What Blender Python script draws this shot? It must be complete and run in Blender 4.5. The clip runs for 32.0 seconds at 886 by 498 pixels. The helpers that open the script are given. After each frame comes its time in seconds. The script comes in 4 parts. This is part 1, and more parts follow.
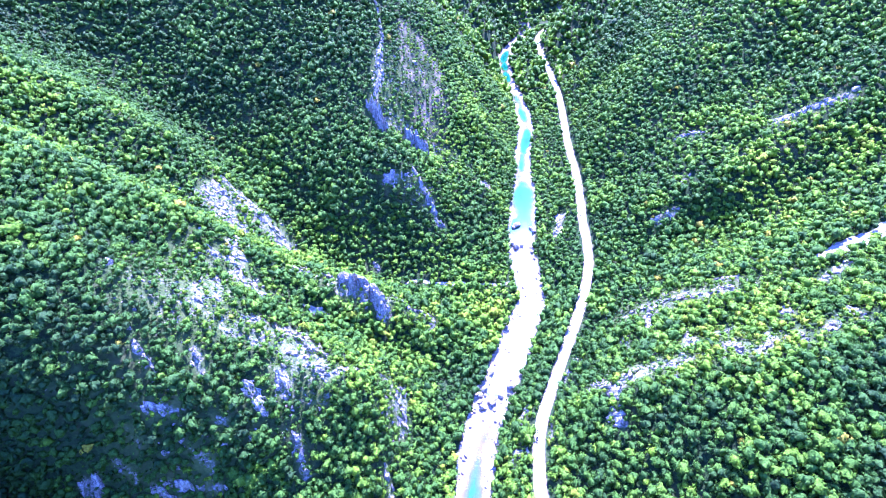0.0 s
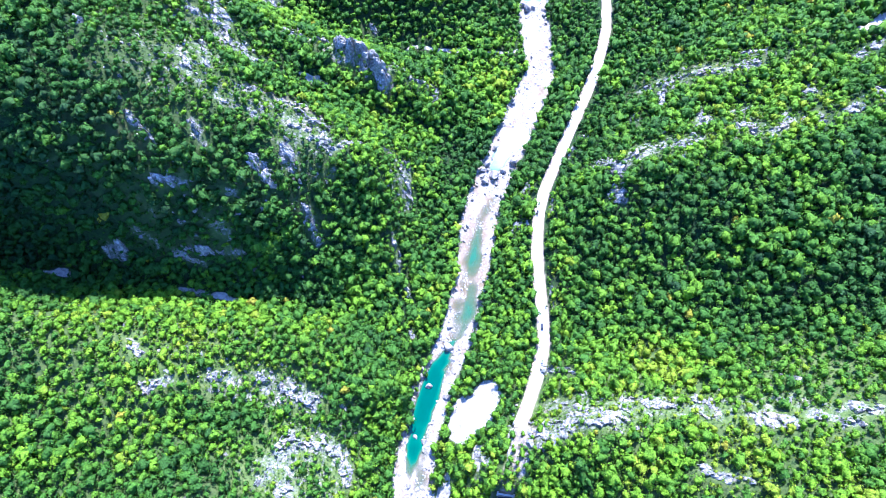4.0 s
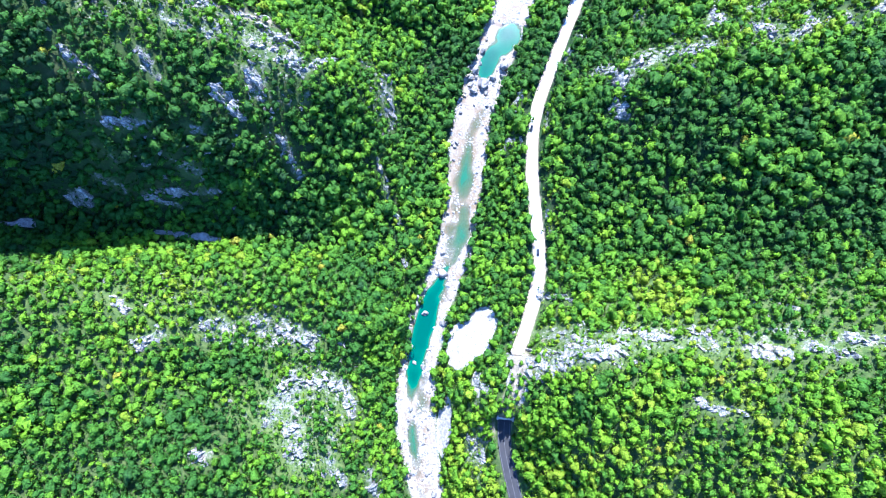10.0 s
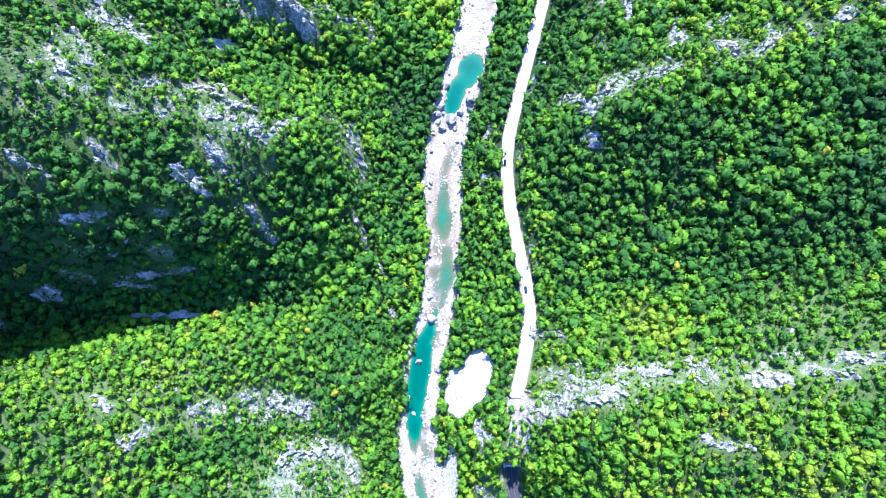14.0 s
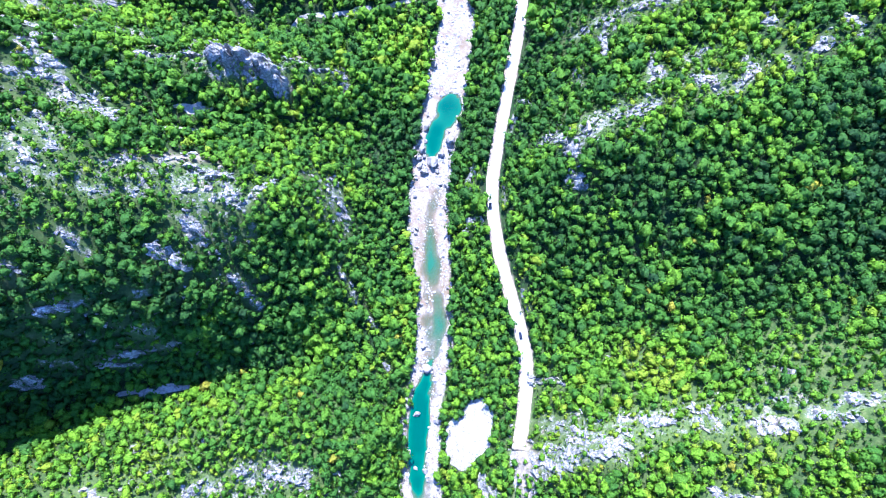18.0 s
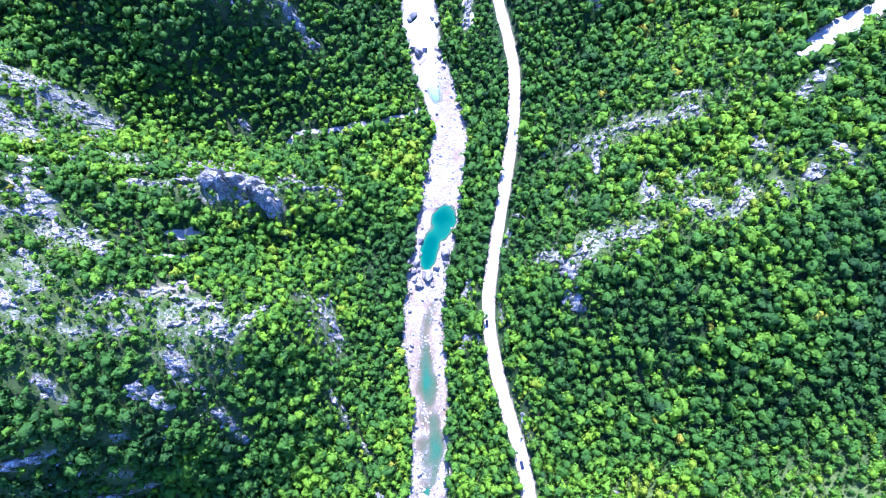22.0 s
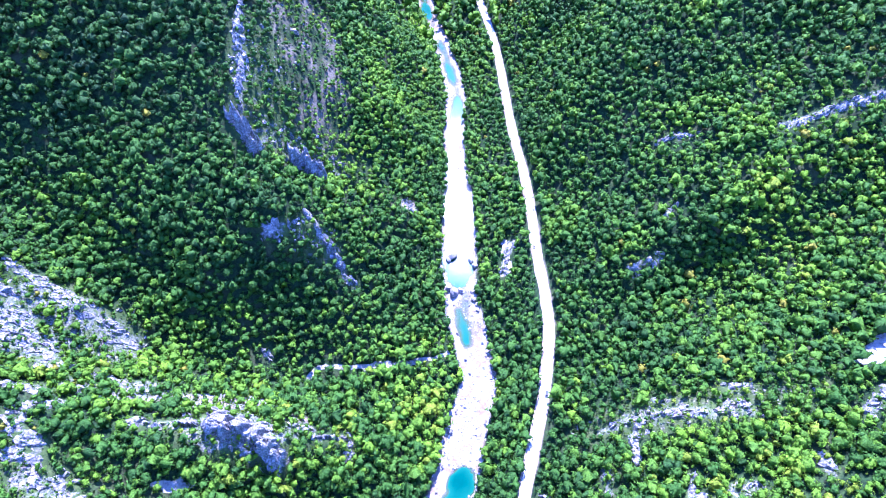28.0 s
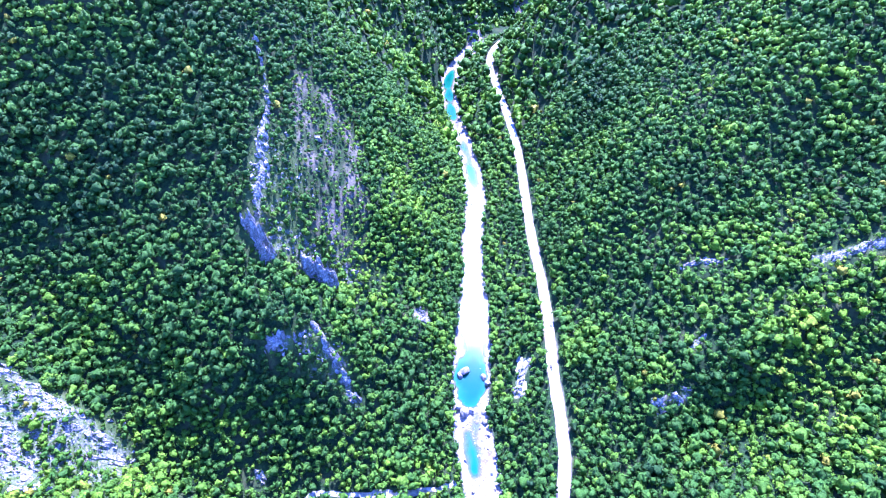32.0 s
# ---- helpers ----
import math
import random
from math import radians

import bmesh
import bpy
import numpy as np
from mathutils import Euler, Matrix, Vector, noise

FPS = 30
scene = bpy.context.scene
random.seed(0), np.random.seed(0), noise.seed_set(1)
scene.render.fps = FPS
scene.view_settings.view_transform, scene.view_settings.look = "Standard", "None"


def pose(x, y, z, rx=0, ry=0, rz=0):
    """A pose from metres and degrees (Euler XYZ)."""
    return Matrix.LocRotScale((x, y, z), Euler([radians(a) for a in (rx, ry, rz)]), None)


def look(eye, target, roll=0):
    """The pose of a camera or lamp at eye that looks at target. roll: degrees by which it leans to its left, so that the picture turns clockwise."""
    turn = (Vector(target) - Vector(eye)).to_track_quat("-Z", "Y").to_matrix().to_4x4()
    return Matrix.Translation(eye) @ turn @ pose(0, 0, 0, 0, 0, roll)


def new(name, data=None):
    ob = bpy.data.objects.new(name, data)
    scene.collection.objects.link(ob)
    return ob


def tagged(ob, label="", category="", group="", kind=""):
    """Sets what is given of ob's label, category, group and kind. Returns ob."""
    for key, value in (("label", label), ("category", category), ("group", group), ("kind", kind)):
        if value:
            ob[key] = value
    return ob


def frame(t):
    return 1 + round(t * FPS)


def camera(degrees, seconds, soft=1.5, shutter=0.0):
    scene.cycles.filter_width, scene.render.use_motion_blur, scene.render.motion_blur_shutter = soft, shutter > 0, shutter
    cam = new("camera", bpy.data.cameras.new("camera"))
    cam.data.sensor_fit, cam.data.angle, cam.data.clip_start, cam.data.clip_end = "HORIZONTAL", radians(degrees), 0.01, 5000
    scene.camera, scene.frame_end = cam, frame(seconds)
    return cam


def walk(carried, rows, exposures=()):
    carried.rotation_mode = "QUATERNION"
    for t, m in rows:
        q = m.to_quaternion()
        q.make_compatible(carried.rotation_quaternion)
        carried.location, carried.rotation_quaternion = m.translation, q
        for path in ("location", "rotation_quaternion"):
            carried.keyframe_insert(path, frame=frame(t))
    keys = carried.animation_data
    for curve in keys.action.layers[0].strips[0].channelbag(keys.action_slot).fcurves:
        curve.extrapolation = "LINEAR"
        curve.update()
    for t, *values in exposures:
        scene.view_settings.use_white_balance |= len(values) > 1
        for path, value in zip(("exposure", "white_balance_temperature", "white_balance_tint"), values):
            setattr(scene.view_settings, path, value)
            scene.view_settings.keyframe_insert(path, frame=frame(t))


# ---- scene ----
cam = camera(78.63, 32.0, soft=1.0)
PATH = [
    (0, (4.35, 11.94, 376.00), (-3.68, 85.04, 308.23), -3.52),
    (0.5, (2.88, 12.70, 375.50), (-4.92, 82.75, 304.57), -3.55),
    (1, (1.40, 13.48, 375.04), (-6.12, 79.75, 300.53), -3.55),
    (1.5, (-0.09, 14.29, 374.62), (-7.29, 76.27, 296.47), -3.46),
    (2, (-1.62, 15.11, 374.24), (-8.38, 72.62, 292.71), -3.28),
    (2.5, (-3.21, 15.97, 373.90), (-9.51, 68.98, 289.34), -3.12),
    (3, (-4.88, 16.90, 373.56), (-10.72, 65.11, 286.14), -3.08),
    (3.5, (-6.57, 18.03, 373.13), (-11.73, 61.65, 283.30), -2.93),
    (4, (-8.20, 19.44, 372.62), (-12.61, 58.44, 280.64), -2.69),
    (4.5, (-9.70, 21.31, 372.03), (-13.49, 55.43, 278.11), -2.47),
    (6.5, (-14.54, 31.28, 369.71), (-16.18, 48.15, 271.16), -1.60),
    (7, (-14.94, 34.97, 369.44), (-16.47, 51.71, 270.86), -1.52),
    (7.5, (-15.02, 38.82, 369.16), (-16.37, 55.62, 270.59), -1.39),
    (8, (-14.90, 42.74, 368.90), (-16.01, 59.55, 270.33), -1.24),
    (8.5, (-14.88, 46.68, 368.65), (-15.76, 63.46, 270.07), -1.05),
    (9, (-15.09, 50.63, 368.38), (-15.79, 67.35, 269.79), -0.81),
    (9.5, (-15.40, 54.57, 368.11), (-15.93, 71.25, 269.51), -0.58),
    (10, (-15.78, 58.46, 367.83), (-16.15, 75.10, 269.23), -0.32),
    (10.5, (-15.91, 62.33, 367.54), (-16.07, 78.99, 268.94), -0.03),
    (11, (-15.34, 66.15, 367.27), (-15.11, 82.77, 268.66), 0.10),
    (11.5, (-14.62, 69.99, 366.99), (-13.96, 86.57, 268.37), 0.28),
    (12, (-14.15, 73.89, 366.73), (-13.14, 90.42, 268.11), 0.56),
    (12.5, (-13.87, 77.85, 366.58), (-12.57, 94.26, 267.94), 0.87),
    (13, (-13.69, 81.88, 366.46), (-12.13, 98.23, 267.82), 1.17),
    (13.5, (-13.32, 85.92, 366.32), (-11.50, 102.18, 267.66), 1.45),
    (14, (-12.75, 89.88, 366.11), (-10.66, 106.07, 267.45), 1.68),
    (14.5, (-12.11, 93.73, 365.87), (-9.77, 109.86, 267.21), 1.88),
    (16.5, (-9.77, 108.72, 364.91), (-6.67, 124.89, 266.28), 2.71),
    (17, (-8.90, 112.46, 364.69), (-5.61, 128.61, 266.06), 2.80),
    (17.5, (-7.85, 116.22, 364.49), (-4.38, 132.36, 265.87), 2.80),
    (18, (-6.79, 120.06, 364.30), (-3.16, 136.41, 265.71), 2.74),
    (18.5, (-5.72, 124.08, 364.15), (-1.84, 141.33, 265.72), 2.60),
    (19, (-4.62, 128.22, 364.00), (-0.49, 146.52, 265.78), 2.37),
    (19.5, (-3.51, 132.46, 363.86), (0.90, 152.09, 265.90), 2.12),
    (20, (-2.44, 136.77, 363.78), (2.20, 157.75, 266.12), 1.93),
    (20.5, (-1.34, 141.13, 363.75), (3.53, 163.51, 266.41), 1.75),
    (21, (-0.18, 145.51, 363.81), (4.92, 169.23, 266.79), 1.59),
    (21.5, (0.97, 149.95, 363.92), (6.33, 175.27, 267.33), 1.43),
    (22, (2.12, 154.48, 364.10), (7.87, 182.07, 268.16), 1.28),
    (22.5, (3.26, 159.01, 364.27), (9.40, 188.89, 269.04), 1.15),
    (23, (4.34, 163.50, 364.43), (10.88, 195.64, 269.97), 1.05),
    (23.5, (5.30, 167.95, 364.61), (12.13, 202.31, 270.94), 1.00),
    (24, (6.26, 172.37, 364.77), (13.39, 208.95, 271.98), 0.94),
    (24.5, (7.27, 176.76, 364.93), (14.75, 215.60, 273.09), 0.87),
    (25, (8.15, 181.14, 365.20), (15.81, 222.53, 274.49), 0.83),
    (25.5, (8.86, 185.55, 365.57), (16.53, 229.60, 276.12), 0.74),
    (27.5, (10.04, 203.45, 367.58), (14.49, 258.01, 283.90), 0.40),
    (28, (10.64, 207.95, 368.34), (14.68, 264.91, 286.25), 0.43),
    (28.5, (11.42, 212.47, 369.31), (15.49, 271.68, 288.82), 0.51),
    (29, (12.21, 217.03, 370.45), (16.35, 278.41, 291.61), 0.58),
    (29.5, (12.94, 221.63, 371.68), (17.12, 285.15, 294.55), 0.64),
    (30, (13.58, 226.19, 372.92), (17.62, 291.75, 297.52), 0.72),
    (30.5, (14.09, 230.59, 374.12), (17.74, 297.78, 300.15), 0.78),
    (31, (14.50, 234.72, 375.12), (17.64, 302.25, 301.44), 0.81),
    (31.5, (14.70, 238.70, 375.99), (16.84, 306.06, 302.11), 0.79),
    (32, (14.84, 242.65, 376.83), (15.86, 309.81, 302.74), 0.77),
]
EXPOSURES = [(0.0, 3.52, 4560, 68), (1.0, 3.36, 4580, 59), (2.0, 3.1, 4640, 47), (4.5, 2.72, 4820, 26), (9.0, 2.66, 4840, 19), (20.0, 2.6, 4720, 32), (25.0, 2.7, 4580, 47), (28.0, 2.9, 4500, 54), (32.0, 3.2, 4420, 60)]
walk(cam, [(t, look(eye, target, roll)) for t, eye, target, roll in PATH], EXPOSURES)

SUN, SKY = 4.1, 0.14

# ---------------------------------------------------------------- daylight
SUN_DIR = Vector((0.075, 0.645, 0.76)).normalized()
world = bpy.data.worlds.new("sky")
scene.world = world
world.use_nodes = True
wn = world.node_tree
sky = wn.nodes.new("ShaderNodeTexSky")
sky.sky_type, sky.sun_disc = "NISHITA", False
sky.sun_elevation, sky.sun_rotation = math.asin(SUN_DIR.z), math.atan2(SUN_DIR.x, SUN_DIR.y)
sky.altitude, sky.air_density, sky.dust_density, sky.ozone_density = 300, 1.0, 0.1, 6.0
wn.nodes["Background"].inputs["Strength"].default_value = SKY
wn.links.new(sky.outputs["Color"], wn.nodes["Background"].inputs["Color"])
sun_data = bpy.data.lights.new("sun", "SUN")
sun_data.energy, sun_data.angle, sun_data.color = SUN, radians(0.53), (1.0, 0.90, 0.69)
sun = new("sun", sun_data)
sun.matrix_world = look((0, 0, 900), Vector((0, 0, 900)) - SUN_DIR)


# ---------------------------------------------------------------- materials
def material(name):
    m = bpy.data.materials.new(name)
    m.use_nodes = True
    return m, m.node_tree, m.node_tree.nodes["Principled BSDF"]


def node(tree, kind, **values):
    n = tree.nodes.new(kind)
    for key, value in values.items():
        n.inputs[key.replace("_", " ")].default_value = value
    return n


def grain(tree, size, detail=4.0, rough=0.6, where="Object"):
    """Noise with lumps about size metres wide: its factor."""
    co = tree.nodes.new("ShaderNodeTexCoord")
    n = node(tree, "ShaderNodeTexNoise", Scale=1.0 / size, Detail=detail, Roughness=rough)
    tree.links.new(co.outputs[where], n.inputs["Vector"])
    return n.outputs["Fac"]


def ramp(tree, fac, *stops):
    r = tree.nodes.new("ShaderNodeValToRGB")
    els = r.color_ramp.elements
    while len(els) < len(stops):
        els.new(0.5)
    for e, (p, c) in zip(els, stops):
        e.position, e.color = p, (*c, 1)
    tree.links.new(fac, r.inputs["Fac"])
    return r.outputs["Color"]


def mixed(tree, fac, a, b, blend="MIX"):
    m = tree.nodes.new("ShaderNodeMix")
    m.data_type, m.blend_type = "RGBA", blend
    for sock, value in ((m.inputs[0], fac), (m.inputs[6], a), (m.inputs[7], b)):
        if hasattr(value, "is_linked"):
            tree.links.new(value, sock)
        elif sock.type == "RGBA":
            sock.default_value = (*value, 1)
        else:
            sock.default_value = value
    return m.outputs[2]


def attribute(tree, name):
    a = tree.nodes.new("ShaderNodeAttribute")
    a.attribute_name = name
    return a.outputs["Fac"]


def bumped(tree, shader, fac, strength, distance):
    b = node(tree, "ShaderNodeBump", Strength=strength, Distance=distance)
    tree.links.new(fac, b.inputs["Height"])
    tree.links.new(b.outputs["Normal"], shader.inputs["Normal"])


def wander(tree, size):
    """A noise colour that bends what it is added to."""
    co = tree.nodes.new("ShaderNodeTexCoord")
    n = node(tree, "ShaderNodeTexNoise", Scale=1.0 / size, Detail=3.0, Roughness=0.6)
    tree.links.new(co.outputs["Object"], n.inputs["Vector"])
    return mixed(tree, 1.0, n.outputs["Color"], (3.0, 3.0, 3.0), "MULTIPLY")


def limestone(tree):
    """Pale karst limestone: bleached faces, grey lichen, rust streaks, dark clefts."""
    seams = grain(tree, 3.4, 5, 0.65)
    cleft = ramp(tree, seams, (0.40, (1, 1, 1)), (0.47, (0.10, 0.10, 0.11)), (0.50, (0.9, 0.9, 0.9)), (0.60, (1, 1, 1)))
    base = ramp(tree, grain(tree, 2.2, 6, 0.7), (0.30, (0.11, 0.108, 0.104)), (0.47, (0.26, 0.253, 0.238)), (0.66, (0.44, 0.428, 0.40)))
    stain = ramp(tree, grain(tree, 9, 3), (0.56, (0, 0, 0)), (0.74, (1, 1, 1)))
    base = mixed(tree, stain, base, mixed(tree, 0.5, base, (0.34, 0.24, 0.155)))
    base = mixed(tree, 0.8, base, cleft, "MULTIPLY")
    co = tree.nodes.new("ShaderNodeTexCoord")
    vor = node(tree, "ShaderNodeTexVoronoi", Scale=0.62)
    vor.feature = "DISTANCE_TO_EDGE"
    bent = mixed(tree, 0.75, co.outputs["Object"], wander(tree, 4.0), "ADD")
    tree.links.new(bent, vor.inputs["Vector"])
    joints = ramp(tree, vor.outputs["Distance"], (0.0, (0.16, 0.16, 0.18)), (0.10, (0.55, 0.55, 0.56)), (0.22, (1, 1, 1)))
    base = mixed(tree, 0.65, base, joints, "MULTIPLY")
    moss = ramp(tree, grain(tree, 2.6, 6, 0.8), (0.53, (0, 0, 0)), (0.60, (1, 1, 1)))
    return mixed(tree, mixed(tree, 0.55, (0, 0, 0), moss), base, (0.022, 0.045, 0.016))


rock_mat, t, p = material("limestone")
t.links.new(limestone(t), p.inputs["Base Color"])
p.inputs["Roughness"].default_value = 0.9
bumped(t, p, grain(t, 0.9, 6, 0.75), 0.9, 0.5)

stone_mat, t, p = material("washed_limestone")
pale = ramp(t, grain(t, 1.3, 5, 0.7), (0.30, (0.10, 0.096, 0.09)), (0.48, (0.24, 0.232, 0.218)), (0.68, (0.40, 0.388, 0.36)))
stain = ramp(t, grain(t, 5, 4), (0.54, (0, 0, 0)), (0.66, (1, 1, 1)))
t.links.new(mixed(t, stain, pale, mixed(t, 0.5, pale, (0.25, 0.17, 0.10))), p.inputs["Base Color"])
p.inputs["Roughness"].default_value = 0.85
bumped(t, p, grain(t, 0.7, 5, 0.7), 0.7, 0.3)

boulder_mat, t, p = material("boulder_limestone")
pale = ramp(t, grain(t, 1.6, 6, 0.75), (0.30, (0.045, 0.04, 0.036)), (0.46, (0.13, 0.122, 0.112)), (0.66, (0.30, 0.286, 0.265)))
stain = ramp(t, grain(t, 3.5, 4), (0.50, (0, 0, 0)), (0.64, (1, 1, 1)))
t.links.new(mixed(t, stain, pale, mixed(t, 0.5, pale, (0.12, 0.075, 0.05))), p.inputs["Base Color"])
p.inputs["Roughness"].default_value = 0.88
bumped(t, p, grain(t, 0.6, 5, 0.75), 0.9, 0.4)

ground_mat, t, p = material("slope")
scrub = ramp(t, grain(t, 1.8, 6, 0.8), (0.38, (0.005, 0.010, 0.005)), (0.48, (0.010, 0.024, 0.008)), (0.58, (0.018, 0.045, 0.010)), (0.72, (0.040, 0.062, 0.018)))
dry = ramp(t, grain(t, 24, 3), (0.52, (0, 0, 0)), (0.72, (1, 1, 1)))
scrub = mixed(t, dry, scrub, mixed(t, 0.14, scrub, (0.20, 0.17, 0.08)))
cobbles = ramp(t, grain(t, 1.4, 6, 0.75), (0.30, (0.085, 0.076, 0.065)), (0.44, (0.175, 0.158, 0.138)), (0.64, (0.305, 0.282, 0.248)))
rusty = ramp(t, grain(t, 11, 5, 0.7), (0.49, (0, 0, 0)), (0.60, (1, 1, 1)))
cobbles = mixed(t, rusty, cobbles, mixed(t, 0.65, cobbles, (0.125, 0.085, 0.045)))
verge = ramp(t, grain(t, 2.5, 5, 0.7), (0.35, (0.10, 0.085, 0.06)), (0.60, (0.24, 0.20, 0.155)))
def patchy(tree, name, size, wide):
    """A mask that breaks up into patches where the ground's attribute fades."""
    add = tree.nodes.new("ShaderNodeMath")
    add.operation = "MULTIPLY_ADD"
    tree.links.new(grain(tree, size, 5, 0.7), add.inputs[0])
    add.inputs[1].default_value = wide
    tree.links.new(attribute(tree, name), add.inputs[2])
    r = ramp(tree, add.outputs[0], (min(1, 0.5 + wide * 0.5 - 0.08), (0, 0, 0)), (min(1, 0.5 + wide * 0.5 + 0.08), (1, 1, 1)))
    return r


sward = ramp(t, grain(t, 2.4, 6, 0.8), (0.36, (0.030, 0.052, 0.014)), (0.50, (0.062, 0.096, 0.024)), (0.64, (0.105, 0.128, 0.040)), (0.72, (0.17, 0.165, 0.09)))
scrub = mixed(t, attribute(t, "grass_sun"), scrub, sward)
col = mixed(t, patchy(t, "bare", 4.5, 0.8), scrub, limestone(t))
col = mixed(t, attribute(t, "verge"), col, verge)
cobbles = mixed(t, attribute(t, "silt"), cobbles, mixed(t, 0.72, cobbles, (0.135, 0.098, 0.055)))
col = mixed(t, attribute(t, "gravel"), col, cobbles)
chips = ramp(t, grain(t, 1.8, 6, 0.75), (0.34, (0.13, 0.12, 0.105)), (0.46, (0.225, 0.210, 0.188)), (0.62, (0.35, 0.332, 0.298)))
col = mixed(t, patchy(t, "pale", 3.0, 0.5), col, chips)
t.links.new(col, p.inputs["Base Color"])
p.inputs["Roughness"].default_value = 0.95
p.inputs["Specular IOR Level"].default_value = 0.12
bumped(t, p, grain(t, 1.1, 6, 0.75), 1.0, 0.5)

water_mat, t, p = material("river_water")
co = t.nodes.new("ShaderNodeTexCoord")
deep = attribute(t, "depth")
p.inputs["Base Color"].default_value = (0.01, 0.2, 0.2, 1)
t.links.new(ramp(t, deep, (0.0, (0.085, 0.08, 0.045)), (0.22, (0.045, 0.082, 0.038)), (0.5, (0.007, 0.080, 0.044)), (1.0, (0.001, 0.050, 0.031))), p.inputs["Base Color"])
p.inputs["Roughness"].default_value, p.inputs["IOR"].default_value = 0.10, 1.33
bumped(t, p, grain(t, 1.6, 4, 0.6), 0.35, 0.25)
clear = t.nodes.new("ShaderNodeBsdfTransparent")
mx = t.nodes.new("ShaderNodeMixShader")
t.links.new(ramp(t, deep, (0.0, (0.15, 0.15, 0.15)), (0.14, (0.6, 0.6, 0.6)), (0.45, (1, 1, 1))), mx.inputs[0])
t.links.new(clear.outputs[0], mx.inputs[1])
t.links.new(p.outputs[0], mx.inputs[2])
t.links.new(mx.outputs[0], t.nodes["Material Output"].inputs["Surface"])

asphalt_mat, t, p = material("worn_asphalt")
t.links.new(ramp(t, grain(t, 3.5, 6, 0.7), (0.3, (0.15, 0.148, 0.145)), (0.7, (0.22, 0.216, 0.21))), p.inputs["Base Color"])
p.inputs["Roughness"].default_value = 0.85
bumped(t, p, grain(t, 0.3, 3), 0.4, 0.05)

# Asphalt south of the tunnel: the hill's shade is put into its colour.
shade_asphalt_mat, t, p = material("shade_dark_asphalt")
t.links.new(ramp(t, grain(t, 3.5, 6, 0.7), (0.3, (0.011, 0.011, 0.014)), (0.7, (0.020, 0.020, 0.024))), p.inputs["Base Color"])
p.inputs["Roughness"].default_value = 0.85
bumped(t, p, grain(t, 0.3, 3), 0.4, 0.05)

paint_mat, t, p = material("road_paint")
t.links.new(ramp(t, grain(t, 0.8, 5), (0.3, (0.55, 0.55, 0.53)), (0.6, (0.78, 0.78, 0.76))), p.inputs["Base Color"])
p.inputs["Roughness"].default_value = 0.7

earth_mat, t, p = material("stony_earth")
t.links.new(ramp(t, grain(t, 1.6, 6, 0.75), (0.34, (0.09, 0.068, 0.045)), (0.48, (0.18, 0.14, 0.10)), (0.66, (0.29, 0.245, 0.19))), p.inputs["Base Color"])
p.inputs["Roughness"].default_value = 0.95
bumped(t, p, grain(t, 0.5, 4, 0.7), 0.6, 0.1)

# Road lines on that stretch, dimmed in colour for the same shade.
shade_paint_mat, t, p = material("shade_dulled_road_paint")
t.links.new(ramp(t, grain(t, 0.8, 5), (0.3, (0.05, 0.05, 0.055)), (0.6, (0.12, 0.12, 0.125))), p.inputs["Base Color"])
p.inputs["Roughness"].default_value = 0.8

concrete_mat, t, p = material("weathered_concrete")
t.links.new(ramp(t, grain(t, 1.5, 6, 0.7), (0.3, (0.26, 0.24, 0.21)), (0.7, (0.45, 0.42, 0.38))), p.inputs["Base Color"])
p.inputs["Roughness"].default_value = 0.9
bumped(t, p, grain(t, 0.4, 4), 0.4, 0.05)


def leaves(name, dark, mid, light, odd):
    m, t, p = material(name)
    col = ramp(t, attribute(t, "tint"), (0.0, dark), (0.45, mid), (0.80, light), (0.95, odd))
    leaf = ramp(t, attribute(t, "spray"), (0.0, (0.76, 0.78, 0.78)), (0.5, (1.0, 1.0, 1.0)), (1.0, (1.25, 1.22, 1.1)))
    col = mixed(t, 1.0, col, leaf, "MULTIPLY")
    fine = ramp(t, grain(t, 0.62, 3, 0.8), (0.36, (0.50, 0.52, 0.56)), (0.50, (1.0, 1.0, 1.0)), (0.64, (1.5, 1.45, 1.3)))
    col = mixed(t, 1.0, col, fine, "MULTIPLY")
    t.links.new(col, p.inputs["Base Color"])
    p.inputs["Roughness"].default_value = 0.6
    p.inputs["Specular IOR Level"].default_value = 0.11
    bumped(t, p, grain(t, 1.1, 4, 0.75), 0.9, 0.8)
    lit = t.nodes.new("ShaderNodeBsdfTranslucent")
    t.links.new(col, lit.inputs["Color"])
    mx = t.nodes.new("ShaderNodeMixShader")
    mx.inputs[0].default_value = 0.32
    t.links.new(p.outputs[0], mx.inputs[1])
    t.links.new(lit.outputs[0], mx.inputs[2])
    t.links.new(mx.outputs[0], t.nodes["Material Output"].inputs["Surface"])
    return m


leaf_mat = leaves("leaves", (0.018, 0.053, 0.015), (0.047, 0.130, 0.014), (0.138, 0.275, 0.008), (0.22, 0.22, 0.018))
bark_mat, t, p = material("bark")
t.links.new(ramp(t, grain(t, 0.5, 4), (0.3, (0.06, 0.045, 0.03)), (0.7, (0.16, 0.13, 0.10))), p.inputs["Base Color"])
p.inputs["Roughness"].default_value = 0.95

